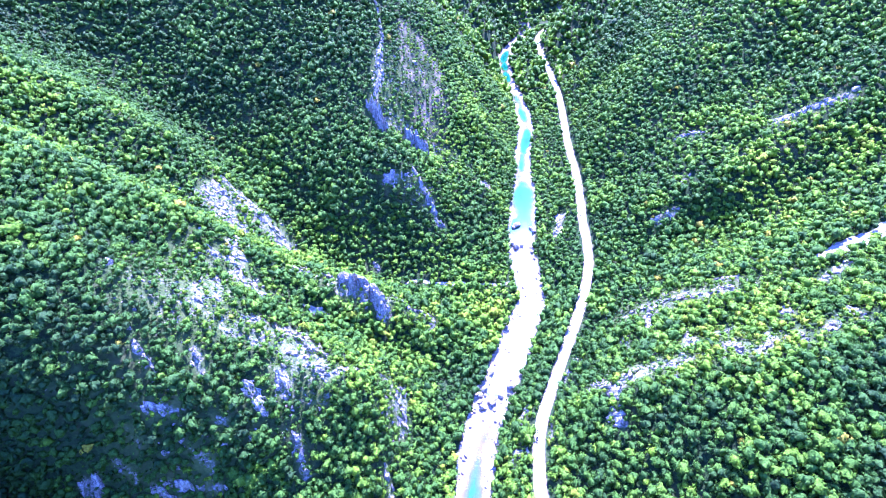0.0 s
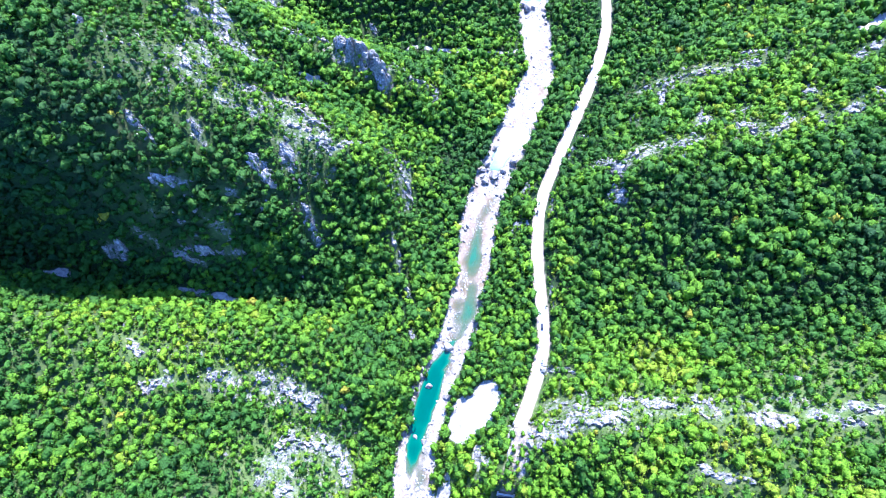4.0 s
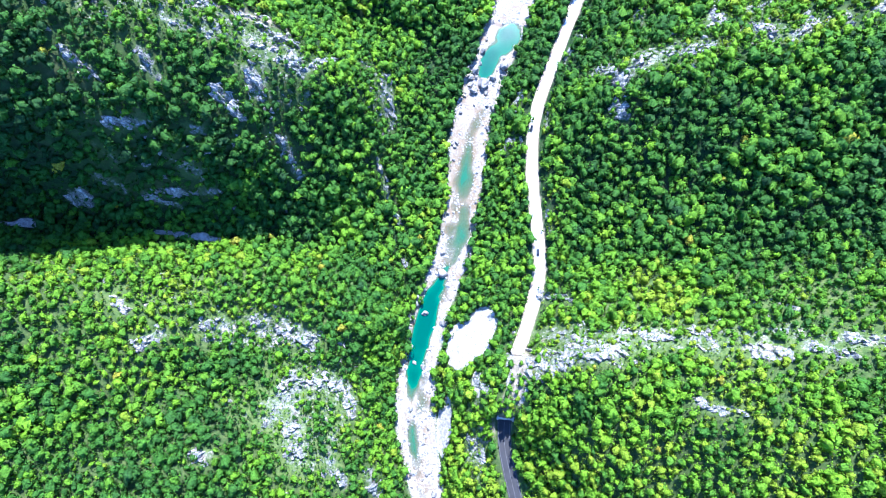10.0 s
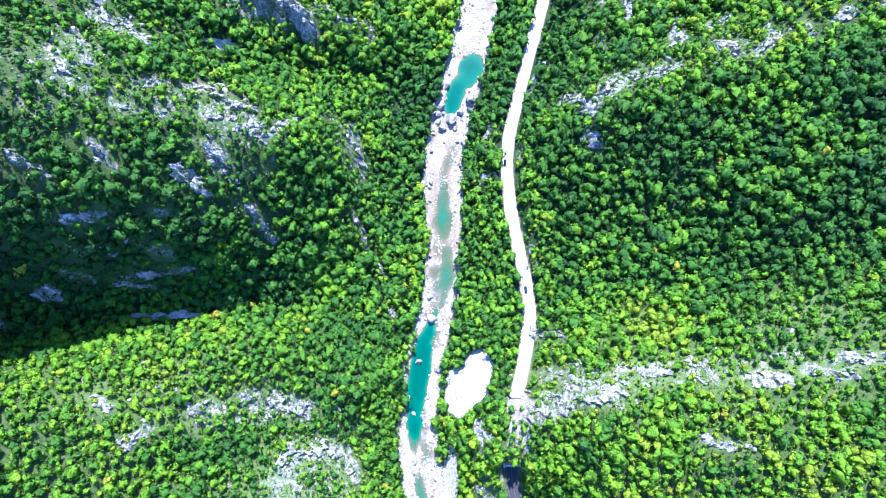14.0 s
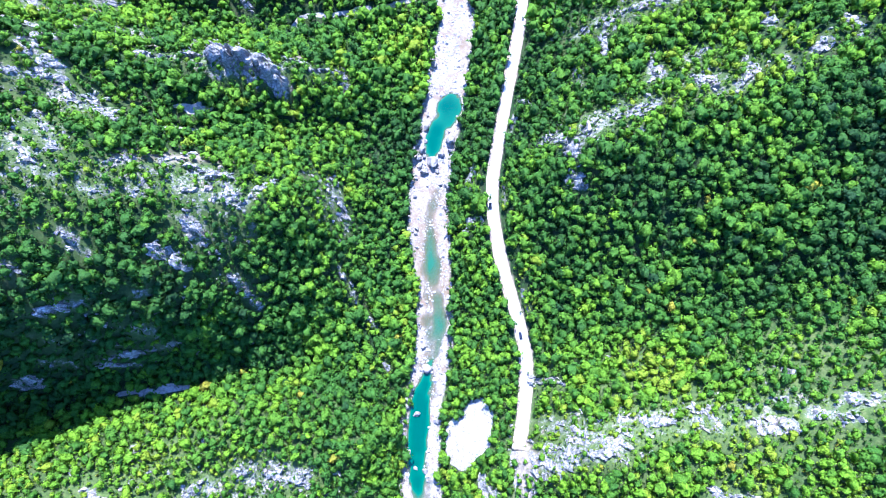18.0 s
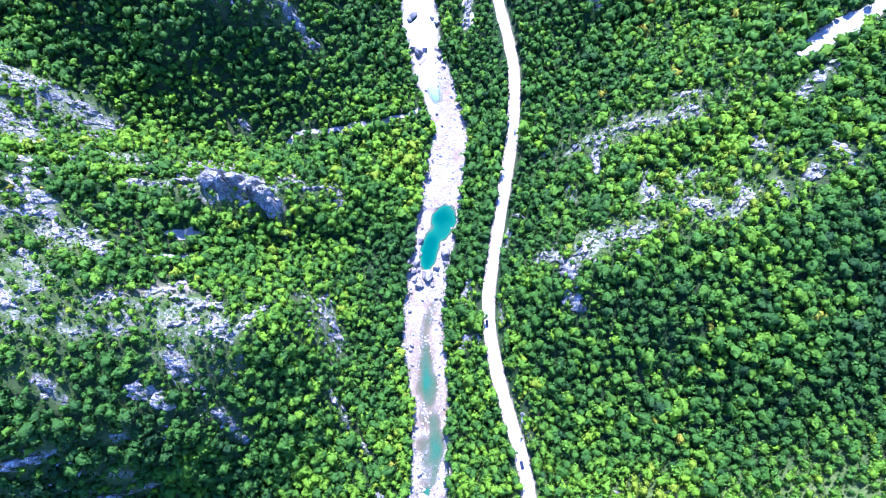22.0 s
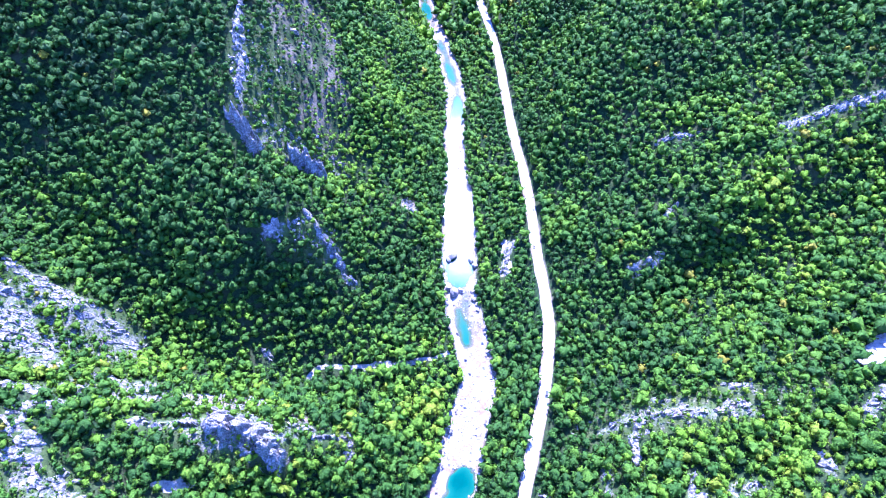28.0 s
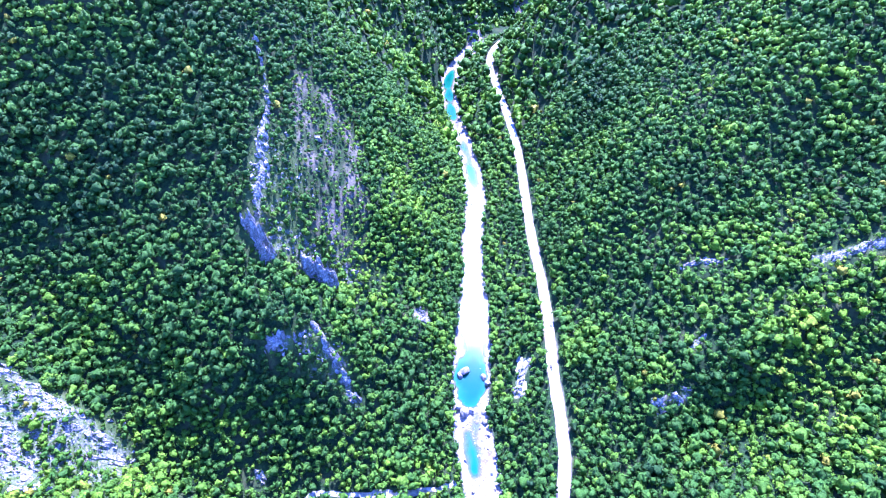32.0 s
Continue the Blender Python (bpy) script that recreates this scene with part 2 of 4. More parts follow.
# ---------------------------------------------------------------- lie of the land
# river: y, middle of the bed, half its width
RIVER = [(-340, 40, 10), (-160, 20, 10), (-80, -12, 10), (-40, -24, 9), (0, -32.5, 11.5), (40, -32.5, 11.5), (80, -24, 11),
         (120, -9.5, 10.5), (160, -3.5, 10.5), (200, 0.5, 12.5), (240, 9.5, 12.5), (280, 23.5, 13.5), (320, 36.5, 12.5),
         (350, 47, 10.5), (380, 44, 12), (420, 39, 12), (480, 44, 13), (520, 46, 11), (560, 46, 8.5), (600, 48, 8.5),
         (650, 54, 8.5), (690, 52, 8.5), (740, 45, 8.5), (790, 35.5, 8), (835, 29, 8.5), (870, 28.5, 9), (912, 37.5, 8.5), (955, 53, 7), (985, 78, 6.5), (1010, 112, 6), (1060, 180, 6), (1240, 420, 6)]
# road: y, middle of the carriageway
ROAD = [(-340, 92), (-120, 52), (-40, 30), (-20, 25), (0, 21.3), (20, 22.3), (40, 26), (60, 33), (80, 39.5), (100, 44), (120, 44.4),
        (140, 42.6), (160, 41.2), (180, 41), (200, 42.6), (220, 47), (240, 54), (260, 61.5), (280, 69), (300, 76.5), (320, 84),
        (340, 90), (360, 95.5), (380, 99), (400, 100.5), (440, 100.5), (480, 102.5), (520, 103), (560, 101), (600, 100),
        (640, 100.5), (690, 100.5), (730, 98.5), (770, 94.5), (810, 89.5), (850, 84.5), (885, 81.5), (920, 88), (950, 104), (985, 132), (1010, 158), (1060, 224), (1240, 464)]
TUNNEL = (15.0, 50.0)
rv, rd = np.array(RIVER, float), np.array(ROAD, float)


def smooth_line(y, ys, vs):
    """Monotone cubic run through (ys, vs)."""
    h, d = np.diff(ys), np.diff(vs) / np.diff(ys)
    m = np.r_[d[0], (d[:-1] + d[1:]) / 2, d[-1]]
    i = np.clip(np.searchsorted(ys, y) - 1, 0, len(ys) - 2)
    s = np.clip((y - ys[i]) / h[i], -0.5, 1.5)
    return ((2 * s**3 - 3 * s**2 + 1) * vs[i] + (s**3 - 2 * s**2 + s) * h[i] * m[i]
            + (3 * s**2 - 2 * s**3) * vs[i + 1] + (s**3 - s**2) * h[i] * m[i + 1])


def river_x(y):
    return smooth_line(y, rv[:, 0], rv[:, 1])


def river_w(y):
    return np.interp(y, rv[:, 0], rv[:, 2])


def road_x(y):
    return smooth_line(y, rd[:, 0], rd[:, 1])


def road_side(x, y):
    """Signed distance from the road's middle, east positive."""
    slope = (road_x(y + 2) - road_x(y - 2)) / 4
    return (x - road_x(y)) / np.sqrt(1 + slope**2)


def road_z(y):
    return np.interp(y, [-40, 60, 110, 180, 250], [32, 31, 28, 25, 22])


def river_side(x, y):
    slope = (river_x(y + 2) - river_x(y - 2)) / 4
    return (x - river_x(y)) / np.sqrt(1 + slope**2)


lines = []


def crest(*pts):
    """A ridge, gully or ledge of the land, as a run of places."""
    lines.append(np.array(pts, float))


# west side, from the south
crest((-60, -25, 34), (-76, 11, 36), (-94, 24, 39), (-121, 60, 38))
crest((-46, 66, 12), (-64, 66, 34), (-90, 80, 34))
crest((-147, -12, 84), (-154, 33, 63), (-174, 56, 79))
crest((-330, -60, 160), (-260, -20, 122), (-198, 6, 90), (-218, 46, 96), (-205, 75, 86), (-280, 90, 112), (-420, 80, 190))
crest((-70, 94, 22), (-94, 97, 32), (-150, 94, 50), (-205, 96, 70))
crest((-48, 106, 6), (-72, 109, 11), (-104, 119, 15), (-174, 124, 36), (-255, 124, 52), (-400, 140, 110))
crest((-66, 148, 13), (-112, 159, 50), (-174, 160, 92), (-260, 158, 150))
crest((-40, 200, 8), (-54, 206, 20), (-66, 209, 45), (-80, 212, 66), (-101, 215, 77), (-140, 226, 97), (-175, 236, 119), (-220, 232, 152),
      (-320, 220, 225), (-440, 200, 310))
crest((-111, 236, 76), (-128, 243, 81), (-160, 252, 108))
crest((-20, 272, 3), (-49, 273, 12), (-85, 270, 35), (-126, 274, 63), (-165, 268, 98), (-240, 262, 150))
crest((-36, 299, 22), (-52, 303, 29), (-70, 299, 46), (-84, 297, 57), (-100, 304, 65), (-120, 298, 70), (-154, 292, 85), (-176, 299, 103),
      (-205, 305, 125), (-290, 300, 190), (-440, 320, 300))
crest((-50, 325, 18), (-100, 326, 42), (-150, 330, 60), (-195, 334, 84), (-250, 338, 124), (-340, 340, 180))
crest((-176, 370, 37), (-200, 385, 70), (-225, 392, 92), (-251, 400, 118), (-268, 400, 143), (-302, 400, 164), (-334, 400, 182), (-390, 400, 219), (-520, 400, 300))
crest((22, 366, 2), (-3, 360, 5), (-35, 359, 8), (-69, 357, 10), (-109, 348, 24), (-150, 364, 35), (-182, 390, 48), (-225, 428, 74),
      (-300, 474, 112), (-400, 520, 165))
crest((6, 390, 5), (-14, 396, 16), (-45, 424, 41), (-64, 438, 72), (-88, 446, 90))
crest((-103, 398, 41), (-127, 405, 67), (-184, 456, 94), (-229, 499, 113), (-320, 530, 150))
crest((3, 480, 31), (-35, 490, 52), (-64, 495, 75), (-99, 497, 102), (-104, 526, 120), (-107, 551, 134), (-128, 600, 160), (-165, 690, 225),
      (-220, 820, 310))
crest((8, 560, 48), (-14, 567, 71), (-54, 598, 104))
crest((14, 660, 40), (-30, 680, 95), (-80, 700, 150))
crest((8, 770, 35), (-40, 780, 90), (-120, 800, 190))
crest((10, 880, 40), (-40, 900, 110), (-160, 930, 240))
# east side, from the south
crest((50, -60, 48), (120, -60, 105), (260, -80, 165), (420, -100, 240))
crest((36, -8, 42), (60, -1, 78), (115, 22, 111), (147, 22, 128), (250, 5, 175))
crest((4, -40, 26), (6, -22, 30), (8, 0, 30), (14, 24, 44), (30, 32, 52), (44, 42, 66), (63, 51, 85), (74, 53, 85), (113, 62, 90), (158, 56, 111), (220, 62, 135), (330, 60, 190), (470, 60, 260))
crest((58, 112, 28), (110, 94, 62), (128, 110, 66), (178, 106, 88), (215, 113, 98), (320, 120, 150))
crest((58, 160, 31), (99, 150, 54), (150, 159, 90), (177, 132, 90))
crest((60, 203, 32), (80, 205, 54), (98, 217, 69), (128, 222, 80), (157, 230, 91), (188, 215, 109), (222, 234, 118), (310, 240, 155), (440, 250, 220))
crest((76, 258, 26), (120, 258, 58), (163, 262, 72), (213, 264, 97), (310, 285, 135))
crest((96, 306, 28), (114, 309, 40), (163, 292, 73), (208, 312, 84), (271, 320, 105), (290, 346, 110), (420, 360, 180))
crest((133, 347, 36), (192, 393, 50), (268, 403, 84), (370, 420, 140))
crest((122, 402, 30), (163, 402, 57), (218, 418, 83), (290, 466, 120), (410, 500, 195))
crest((145, 439, 50), (191, 490, 84), (281, 534, 122), (410, 560, 200))
crest((127, 540, 56), (180, 617, 112), (280, 612, 155), (420, 640, 245))
crest((118, 700, 45), (165, 720, 100), (300, 740, 200), (450, 760, 290))
crest((104, 850, 50), (190, 860, 130), (350, 880, 260))
crest((118, 915, 62), (152, 938, 88), (196, 968, 130), (300, 1000, 220))
# the head of the valley and the rim
crest((-80, 1060, 170), (40, 1120, 150), (160, 1220, 190), (300, 1330, 260))
crest((-700, -350, 380), (-760, 200, 430), (-760, 700, 460), (-600, 1300, 480))
crest((740, -350, 360), (800, 200, 420), (800, 700, 450), (760, 1300, 480))
crest((-200, -360, 120), (200, -360, 130))


def breaklines():
    out = []
    for run in lines:
        for a, b in zip(run[:-1], run[1:]):
            n = max(1, int(np.hypot(*(b - a)[:2]) / 14))
            out += [a + (b - a) * k / n for k in range(n)]
        out.append(run[-1])
    for y in range(-340, 1240, 16):
        e = river_w(y) + 3
        out += [(river_x(y) - e, y, 1.2), (river_x(y) + e, y, 1.2)]
    for y in range(-340, 1240, 14):
        if not TUNNEL[0] - 12 < y < TUNNEL[1] + 8:
            out += [(road_x(y) - 5.5, y, road_z(y) - 0.5), (road_x(y) + 5.5, y, road_z(y) + 1.0)]
    return np.array(out, float)


knots = breaklines()
pair = np.sqrt(((knots[:, None, :2] - knots[None, :, :2]) ** 2).sum(-1) + 9.0)
weights = np.linalg.solve(pair + 1.5 * np.eye(len(knots)) * -1, knots[:, 2])


def hash01(i, j, k=0):
    h = (i.astype(np.int64) * 374761393 + j.astype(np.int64) * 668265263 + k * 1274126177) & 0x7FFFFFFF
    h = ((h ^ (h >> 13)) * 1103515245) & 0x7FFFFFFF
    h = ((h ^ (h >> 15)) * 12345 + h) & 0x7FFFFFFF
    return (h ^ (h >> 16)) / 0x7FFFFFFF


def value_noise(x, y, k=0):
    i, j = np.floor(x), np.floor(y)
    u, v = x - i, y - j
    u, v = u * u * (3 - 2 * u), v * v * (3 - 2 * v)
    a, b, c, d = hash01(i, j, k), hash01(i + 1, j, k), hash01(i, j + 1, k), hash01(i + 1, j + 1, k)
    return (a * (1 - u) + b * u) * (1 - v) + (c * (1 - u) + d * u) * v


def fbm(x, y, size, octaves=4, k=0):
    """Rough noise about -1 to 1, its largest lumps that many metres wide."""
    total, amp, norm = 0, 1.0, 0
    for o in range(octaves):
        total, norm = total + amp * (2 * value_noise(x / size + 17.3 * o, y / size - 9.1 * o, k + o) - 1), norm + amp
        amp, size = amp * 0.55, size / 2.03
    return total / norm


def step01(a, b, v):
    s = np.clip((v - a) / (b - a), 0, 1)
    return s * s * (3 - 2 * s)


def land(x, y):
    """Height of the bare slopes, before river and road are cut in."""
    x, y = np.asarray(x, float), np.asarray(y, float)
    out = np.empty(x.size)
    px, py = x.ravel(), y.ravel()
    for s in range(0, x.size, 4000):
        d = np.sqrt((px[s : s + 4000, None] - knots[:, 0]) ** 2 + (py[s : s + 4000, None] - knots[:, 1]) ** 2 + 9.0)
        out[s : s + 4000] = d @ weights
    return out.reshape(x.shape)


def height(x, y, rough=True):
    """Height of the ground."""
    x, y = np.asarray(x, float), np.asarray(y, float)
    z = land(x, y)
    d = np.abs(river_side(x, y)) - river_w(y)
    s = road_side(x, y)
    if rough:
        z = z + step01(2, 25, d) * step01(6, 14, np.abs(s)) * (2.2 * fbm(x, y, 38, 5) + 0.9 * fbm(x, y, 9, 3, 5))
    z = np.maximum(z, 0.8)
    # the road's bench
    under = step01(TUNNEL[0] - 1, TUNNEL[0] + 1, y) * (1 - step01(TUNNEL[1] - 1, TUNNEL[1] + 1, y))
    w = (1 - step01(4.6, np.where(s > 0, 8.5, 11.0), np.abs(s))) * (1 - under)
    z = z * (1 - w) + (road_z(y) - 0.12) * w
    # the river's bed, with bars of gravel and pools
    run = np.exp(-(((x - river_x(y) - 0.45 * river_w(y) * np.sin(y / 31.0)) / 4.0) ** 2))
    bed = 0.35 + 0.75 * fbm(x, y, 13, 4, 9) - 0.55 * run * (1 - step01(205, 232, y) * (1 - step01(362, 384, y))) - pool_depth(x, y)
    w = 1 - step01(-1.5, 6.0, d)
    return z * (1 - w) + bed * w


# pools of deep water: y of the middle, offset from the river's middle, half length, half width, depth
POOLS = [(66, -2.2, 40, 6.8, 3.6), (28, -3, 12, 3.5, 1.2), (136, 3, 24, 5.0, 1.1), (172, 1, 26, 5.0, 0.8), (278, 4.5, 14, 9.5, 3.0), (262, -1.5, 17, 7.0, 3.4), (390, -4, 17, 5, 1.6), (452, 0, 26, 13, 3.6),
         (500, 0, 36, 14, 2.2), (625, 2, 30, 7, 2.0), (690, 0, 22, 6, 1.0), (812, -1, 20, 6, 2.2), (846, 1, 17, 6, 2.2), (885, -1, 24, 6.5, 2.2), (735, 1, 24, 4, 1.0), (575, 0, 22, 4, 1.2), (-5, -3, 14, 3, 0.9)]


def pool_depth(x, y):
    out = np.zeros(np.shape(x))
    c = river_x(y)
    ragged = 0.45 * fbm(x, y, 11, 3, 77)
    for py, off, length, width, depth in POOLS:
        r = ((y - py) / length) ** 2 + ((x - c - off) / width) ** 2 + ragged
        out = np.maximum(out, depth * np.sqrt(np.clip(1 - r, 0, 1)))
    return out

# rock that breaks the slopes: x, y to x, y and half width
WEST_SPUR = [(-184, 71, -193, 77, 3), (-176, 53, -168, 59, 4), (-152, 64, -143, 68, 4), (-128, 69, -94, 56, 6), (-114, 13, -104, 33, 5), (-104, 33, -76, 30, 5),
             (-76, 30, -70, 13, 3), (-104, 17, -97, -7, 5), (-80, -11, -71, -24, 4), (-59, -20, -54, -34, 4), (-144, -2, -136, -3, 4)]
EAST_SPUR = [(47, 64, 54, 62, 4), (39, 45, 50, 50, 7), (50, 50, 74, 55, 6.5), (80, 65, 100, 61, 3), (112, 62, 117, 57, 4), (134, 57, 145, 55, 4), (155, 59, 168, 55, 4),
             (172, 62, 185, 62, 4), (105, 31, 120, 28, 3), (46, 86, 58, 85, 4), (26, 190, 31, 192, 3)]
DARK_WALL = [(-121, 233, -108, 225, 6), (-57, 232, -53, 204, 4), (-114, 174, -107, 159, 5), (-188, 164, -174, 168, 3.5), (-168, 155, -158, 154, 2.5), (-183, 141, -152, 144, 2),
             (-229, 134, -220, 137, 4), (-154, 169, -150, 169, 4), (-200, 155, -193, 151, 2.4), (-165, 152, -158, 149, 2.4), (-193, 139, -176, 136, 2.4), (-208, 144, -199, 141, 2.4),
             (-232, 135, -224, 133, 2.4), (-140, 190, -134, 182, 4), (-170, 200, -166, 190, 4), (-196, 190, -190, 184, 4), (-126, 205, -122, 192, 4), (-62, 177, -55, 154, 2.5), (-112, 173, -110, 163, 4)]
WALL_TOP = [(-154, 234, -145, 238, 2.7), (-135, 236, -125, 242, 3.4), (-128, 224, -106, 213, 4.8), (-109, 230, -101, 212, 3.4), (-163, 220, -156, 218, 2.7), (-145, 217, -141, 225, 2.0),
            (-100, 209, -84, 228, 2.7), (-71, 236, -59, 228, 2.0), (-59, 219, -52, 202, 2.7), (-182, 261, -173, 241, 3.4), (-187, 247, -178, 230, 3.4)]
FIN = [(-150, 307, -123, 308, 4), (-123, 308, -111, 314, 5), (-110, 309, -91, 301, 12), (-91, 302, -77, 291, 7), (-72, 312, -62, 311, 3), (-60, 306, -39, 308, 3), (-40, 308, -40, 296, 3)]
CRAG = [(-235, 385, -200, 342, 5), (-234, 401, -206, 388, 5), (-213, 392, -181, 371, 7), (-201, 322, -190, 321, 4), (-188, 306, -179, 315, 4), (-185, 298, -176, 290, 4),
        (-193, 285, -177, 284, 4), (-176, 277, -158, 267, 5), (-236, 372, -216, 352, 5)]
EAST_RIDGE = [(91, 219, 108, 231, 8), (108, 231, 133, 228, 6), (88, 200, 91, 193, 4), (81, 232, 85, 225, 3), (76, 229, 89, 228, 3), (158, 235, 161, 230, 5), (171, 222, 182, 233, 4),
              (195, 235, 195, 224, 3), (207, 231, 215, 235, 4), (225, 244, 226, 231, 3), (148, 266, 142, 247, 4), (161, 255, 171, 256, 4), (203, 264, 202, 256, 3)]
NEXT_RIDGE = [(115, 297, 142, 300, 4), (142, 300, 183, 292, 5), (128, 293, 124, 276, 3), (109, 274, 108, 260, 4), (178, 308, 190, 307, 3), (249, 294, 230, 282, 4),
              (73, 429, 84, 460, 3.5), (157, 403, 173, 404, 5), (182, 430, 189, 437, 3), (265, 475, 294, 475, 5), (294, 475, 319, 473, 6), (191, 492, 215, 489, 3)]
FAR_SPUR = [(-124, 640, -113, 600, 2.2), (-113, 600, -112, 568, 2.8), (-112, 568, -109, 537, 3.6), (-109, 537, -111, 508, 3), (-110, 500, -100, 487, 7), (-76, 489, -63, 486, 7), (-92, 429, -82, 435, 5),
            (-66, 445, -55, 434, 3), (-55, 434, -40, 414, 4), (-100, 371, -96, 364, 3), (3, 489, 4, 482, 3)]
BANK = [(24, 187, 30, 194, 4.5), (31, 218, 35, 226, 4), (-44, 113, -42, 108, 2.5), (-48, 141, -46, 136, 2.5), (5, 36, 9, 30, 3), (3, -2, 7, -10, 4), (73, 268, 78, 262, 2.5)]
# the cut above the road: from y to y
ROAD_CUT = [(float(road_x(a)) + 7.4, a, float(road_x(b)) + 7.4, b, 2.2) for a, b in ((128, 142), (196, 212), (246, 258))]
OUTCROPS = BANK + ROAD_CUT + WEST_SPUR + EAST_SPUR + DARK_WALL + WALL_TOP + FIN + CRAG + EAST_RIDGE + NEXT_RIDGE + FAR_SPUR

# broken, stony ground: centre, half sizes, how stony
STONY = [(-190, 250, 42, 62, 0.45), (-150, 226, 50, 18, 0.5), (-115, 205, 30, 32, 0.45), (-165, 165, 75, 38, 0.22), (-92, 20, 40, 48, 0.5), (-120, 60, 48, 14, 0.55),
         (-100, 304, 46, 18, 0.55), (-212, 368, 48, 36, 0.55), (-160, 330, 45, 14, 0.6), (105, 62, 95, 12, 0.5), (60, 54, 28, 12, 0.45), (140, 234, 75, 22, 0.45),
         (160, 300, 85, 16, 0.45), (-100, 530, 22, 62, 0.45), (-70, 500, 45, 16, 0.5), (-60, 205, 12, 45, 0.45), (-60, 432, 26, 16, 0.45), (5, -2, 8, 30, 0.5), (27, 38, 7, 18, 0.95), (3, 488, 8, 9, 0.9), (-118, 328, 34, 9, 0.85), (-150, 80, 60, 14, 0.25), (130, 84, 80, 14, 0.25)]


def stony(x, y):
    """How stony and thinly wooded the ground is, 0 to 1."""
    out, ragged = np.zeros(np.shape(x)), 0.35 * fbm(x, y, 22, 3, 17)
    for cx, cy, rx, ry, k in STONY:
        r = np.hypot((x - cx) / rx, (y - cy) / ry) + ragged
        out = np.maximum(out, k * (1 - step01(0.55, 1.1, r)))
    return out


def cells(x, y, size, k):
    """Cracked blocks about size wide: a random number for each, and the distance to its edge, 0 at a crack."""
    gx, gy = np.floor(x / size), np.floor(y / size)
    best, second, tag = np.full(np.shape(x), 9.0), np.full(np.shape(x), 9.0), np.zeros(np.shape(x))
    for i in (-1, 0, 1):
        for j in (-1, 0, 1):
            a, b = gx + i, gy + j
            h1 = np.sin(a * 127.1 + b * 311.7 + k * 7.3) * 43758.5453
            h2 = np.sin(a * 269.5 + b * 183.3 + k * 3.1) * 43758.5453
            h1, h2 = h1 - np.floor(h1), h2 - np.floor(h2)
            d = np.hypot(a + h1 - x / size, b + h2 - y / size)
            near = d < best
            second = np.where(near, best, np.minimum(second, d))
            tag = np.where(near, (h1 * 7.7 + h2 * 3.3) % 1.0, tag)
            best = np.minimum(best, d)
    return tag, second - best

# ---------------------------------------------------------------- ground, water, road
def sheet(name, v, f, mat, smooth=True, attrs=None, normals=None):
    """A mesh object from arrays of places and of faces."""
    me = bpy.data.meshes.new(name)
    v, f = np.asarray(v, np.float32), np.asarray(f, np.int32)
    n, k = f.shape
    me.vertices.add(len(v))
    me.vertices.foreach_set("co", v.ravel())
    me.loops.add(n * k)
    me.loops.foreach_set("vertex_index", f.ravel())
    me.polygons.add(n)
    me.polygons.foreach_set("loop_start", np.arange(0, n * k, k, dtype=np.int32))
    me.polygons.foreach_set("loop_total", np.full(n, k, np.int32))
    me.polygons.foreach_set("use_smooth", np.full(n, smooth, bool))
    for key, value in (attrs or {}).items():
        a = me.attributes.new(key, "FLOAT", "POINT")
        a.data.foreach_set("value", np.asarray(value, np.float32))
    me.update(calc_edges=True)
    if normals is not None:
        a = me.attributes.new("custom_normal", "FLOAT_VECTOR", "POINT")
        a.data.foreach_set("vector", np.asarray(normals, np.float32).ravel())
    me.materials.append(mat)
    return new(name, me)


def grid_faces(nx, ny):
    i = (np.arange(ny - 1)[:, None] * nx + np.arange(nx - 1)).ravel()
    return np.stack([i, i + 1, i + nx + 1, i + nx], 1)


def spread(a, b, fine_a, fine_b, fine, coarse):
    """Ascending stations, fine between fine_a and fine_b and growing coarser outside."""
    mid = np.arange(fine_a, fine_b + fine / 2, fine)
    out, x, d = [], fine_b, fine
    while x < b:
        d = min(coarse, d * 1.15)
        x += d
        out.append(x)
    low, x, d = [], fine_a, fine
    while x > a:
        d = min(coarse, d * 1.15)
        x -= d
        low.append(x)
    return np.array(low[::-1] + list(mid) + out)


def bareness(x, y):
    """How far rock shows through: 1 on the outcrops."""
    out, wide = np.zeros(np.shape(x)), 1 + 0.5 * fbm(x, y, 7, 3, 31)
    for x0, y0, x1, y1, w in OUTCROPS:
        dx, dy = x1 - x0, y1 - y0
        s = np.clip(((x - x0) * dx + (y - y0) * dy) / (dx * dx + dy * dy + 1e-6), 0, 1)
        r = np.hypot(x - x0 - s * dx, y - y0 - s * dy)
        out = np.maximum(out, 1 - step01(0.55, 1.25, r / (w * wide)))
    return out


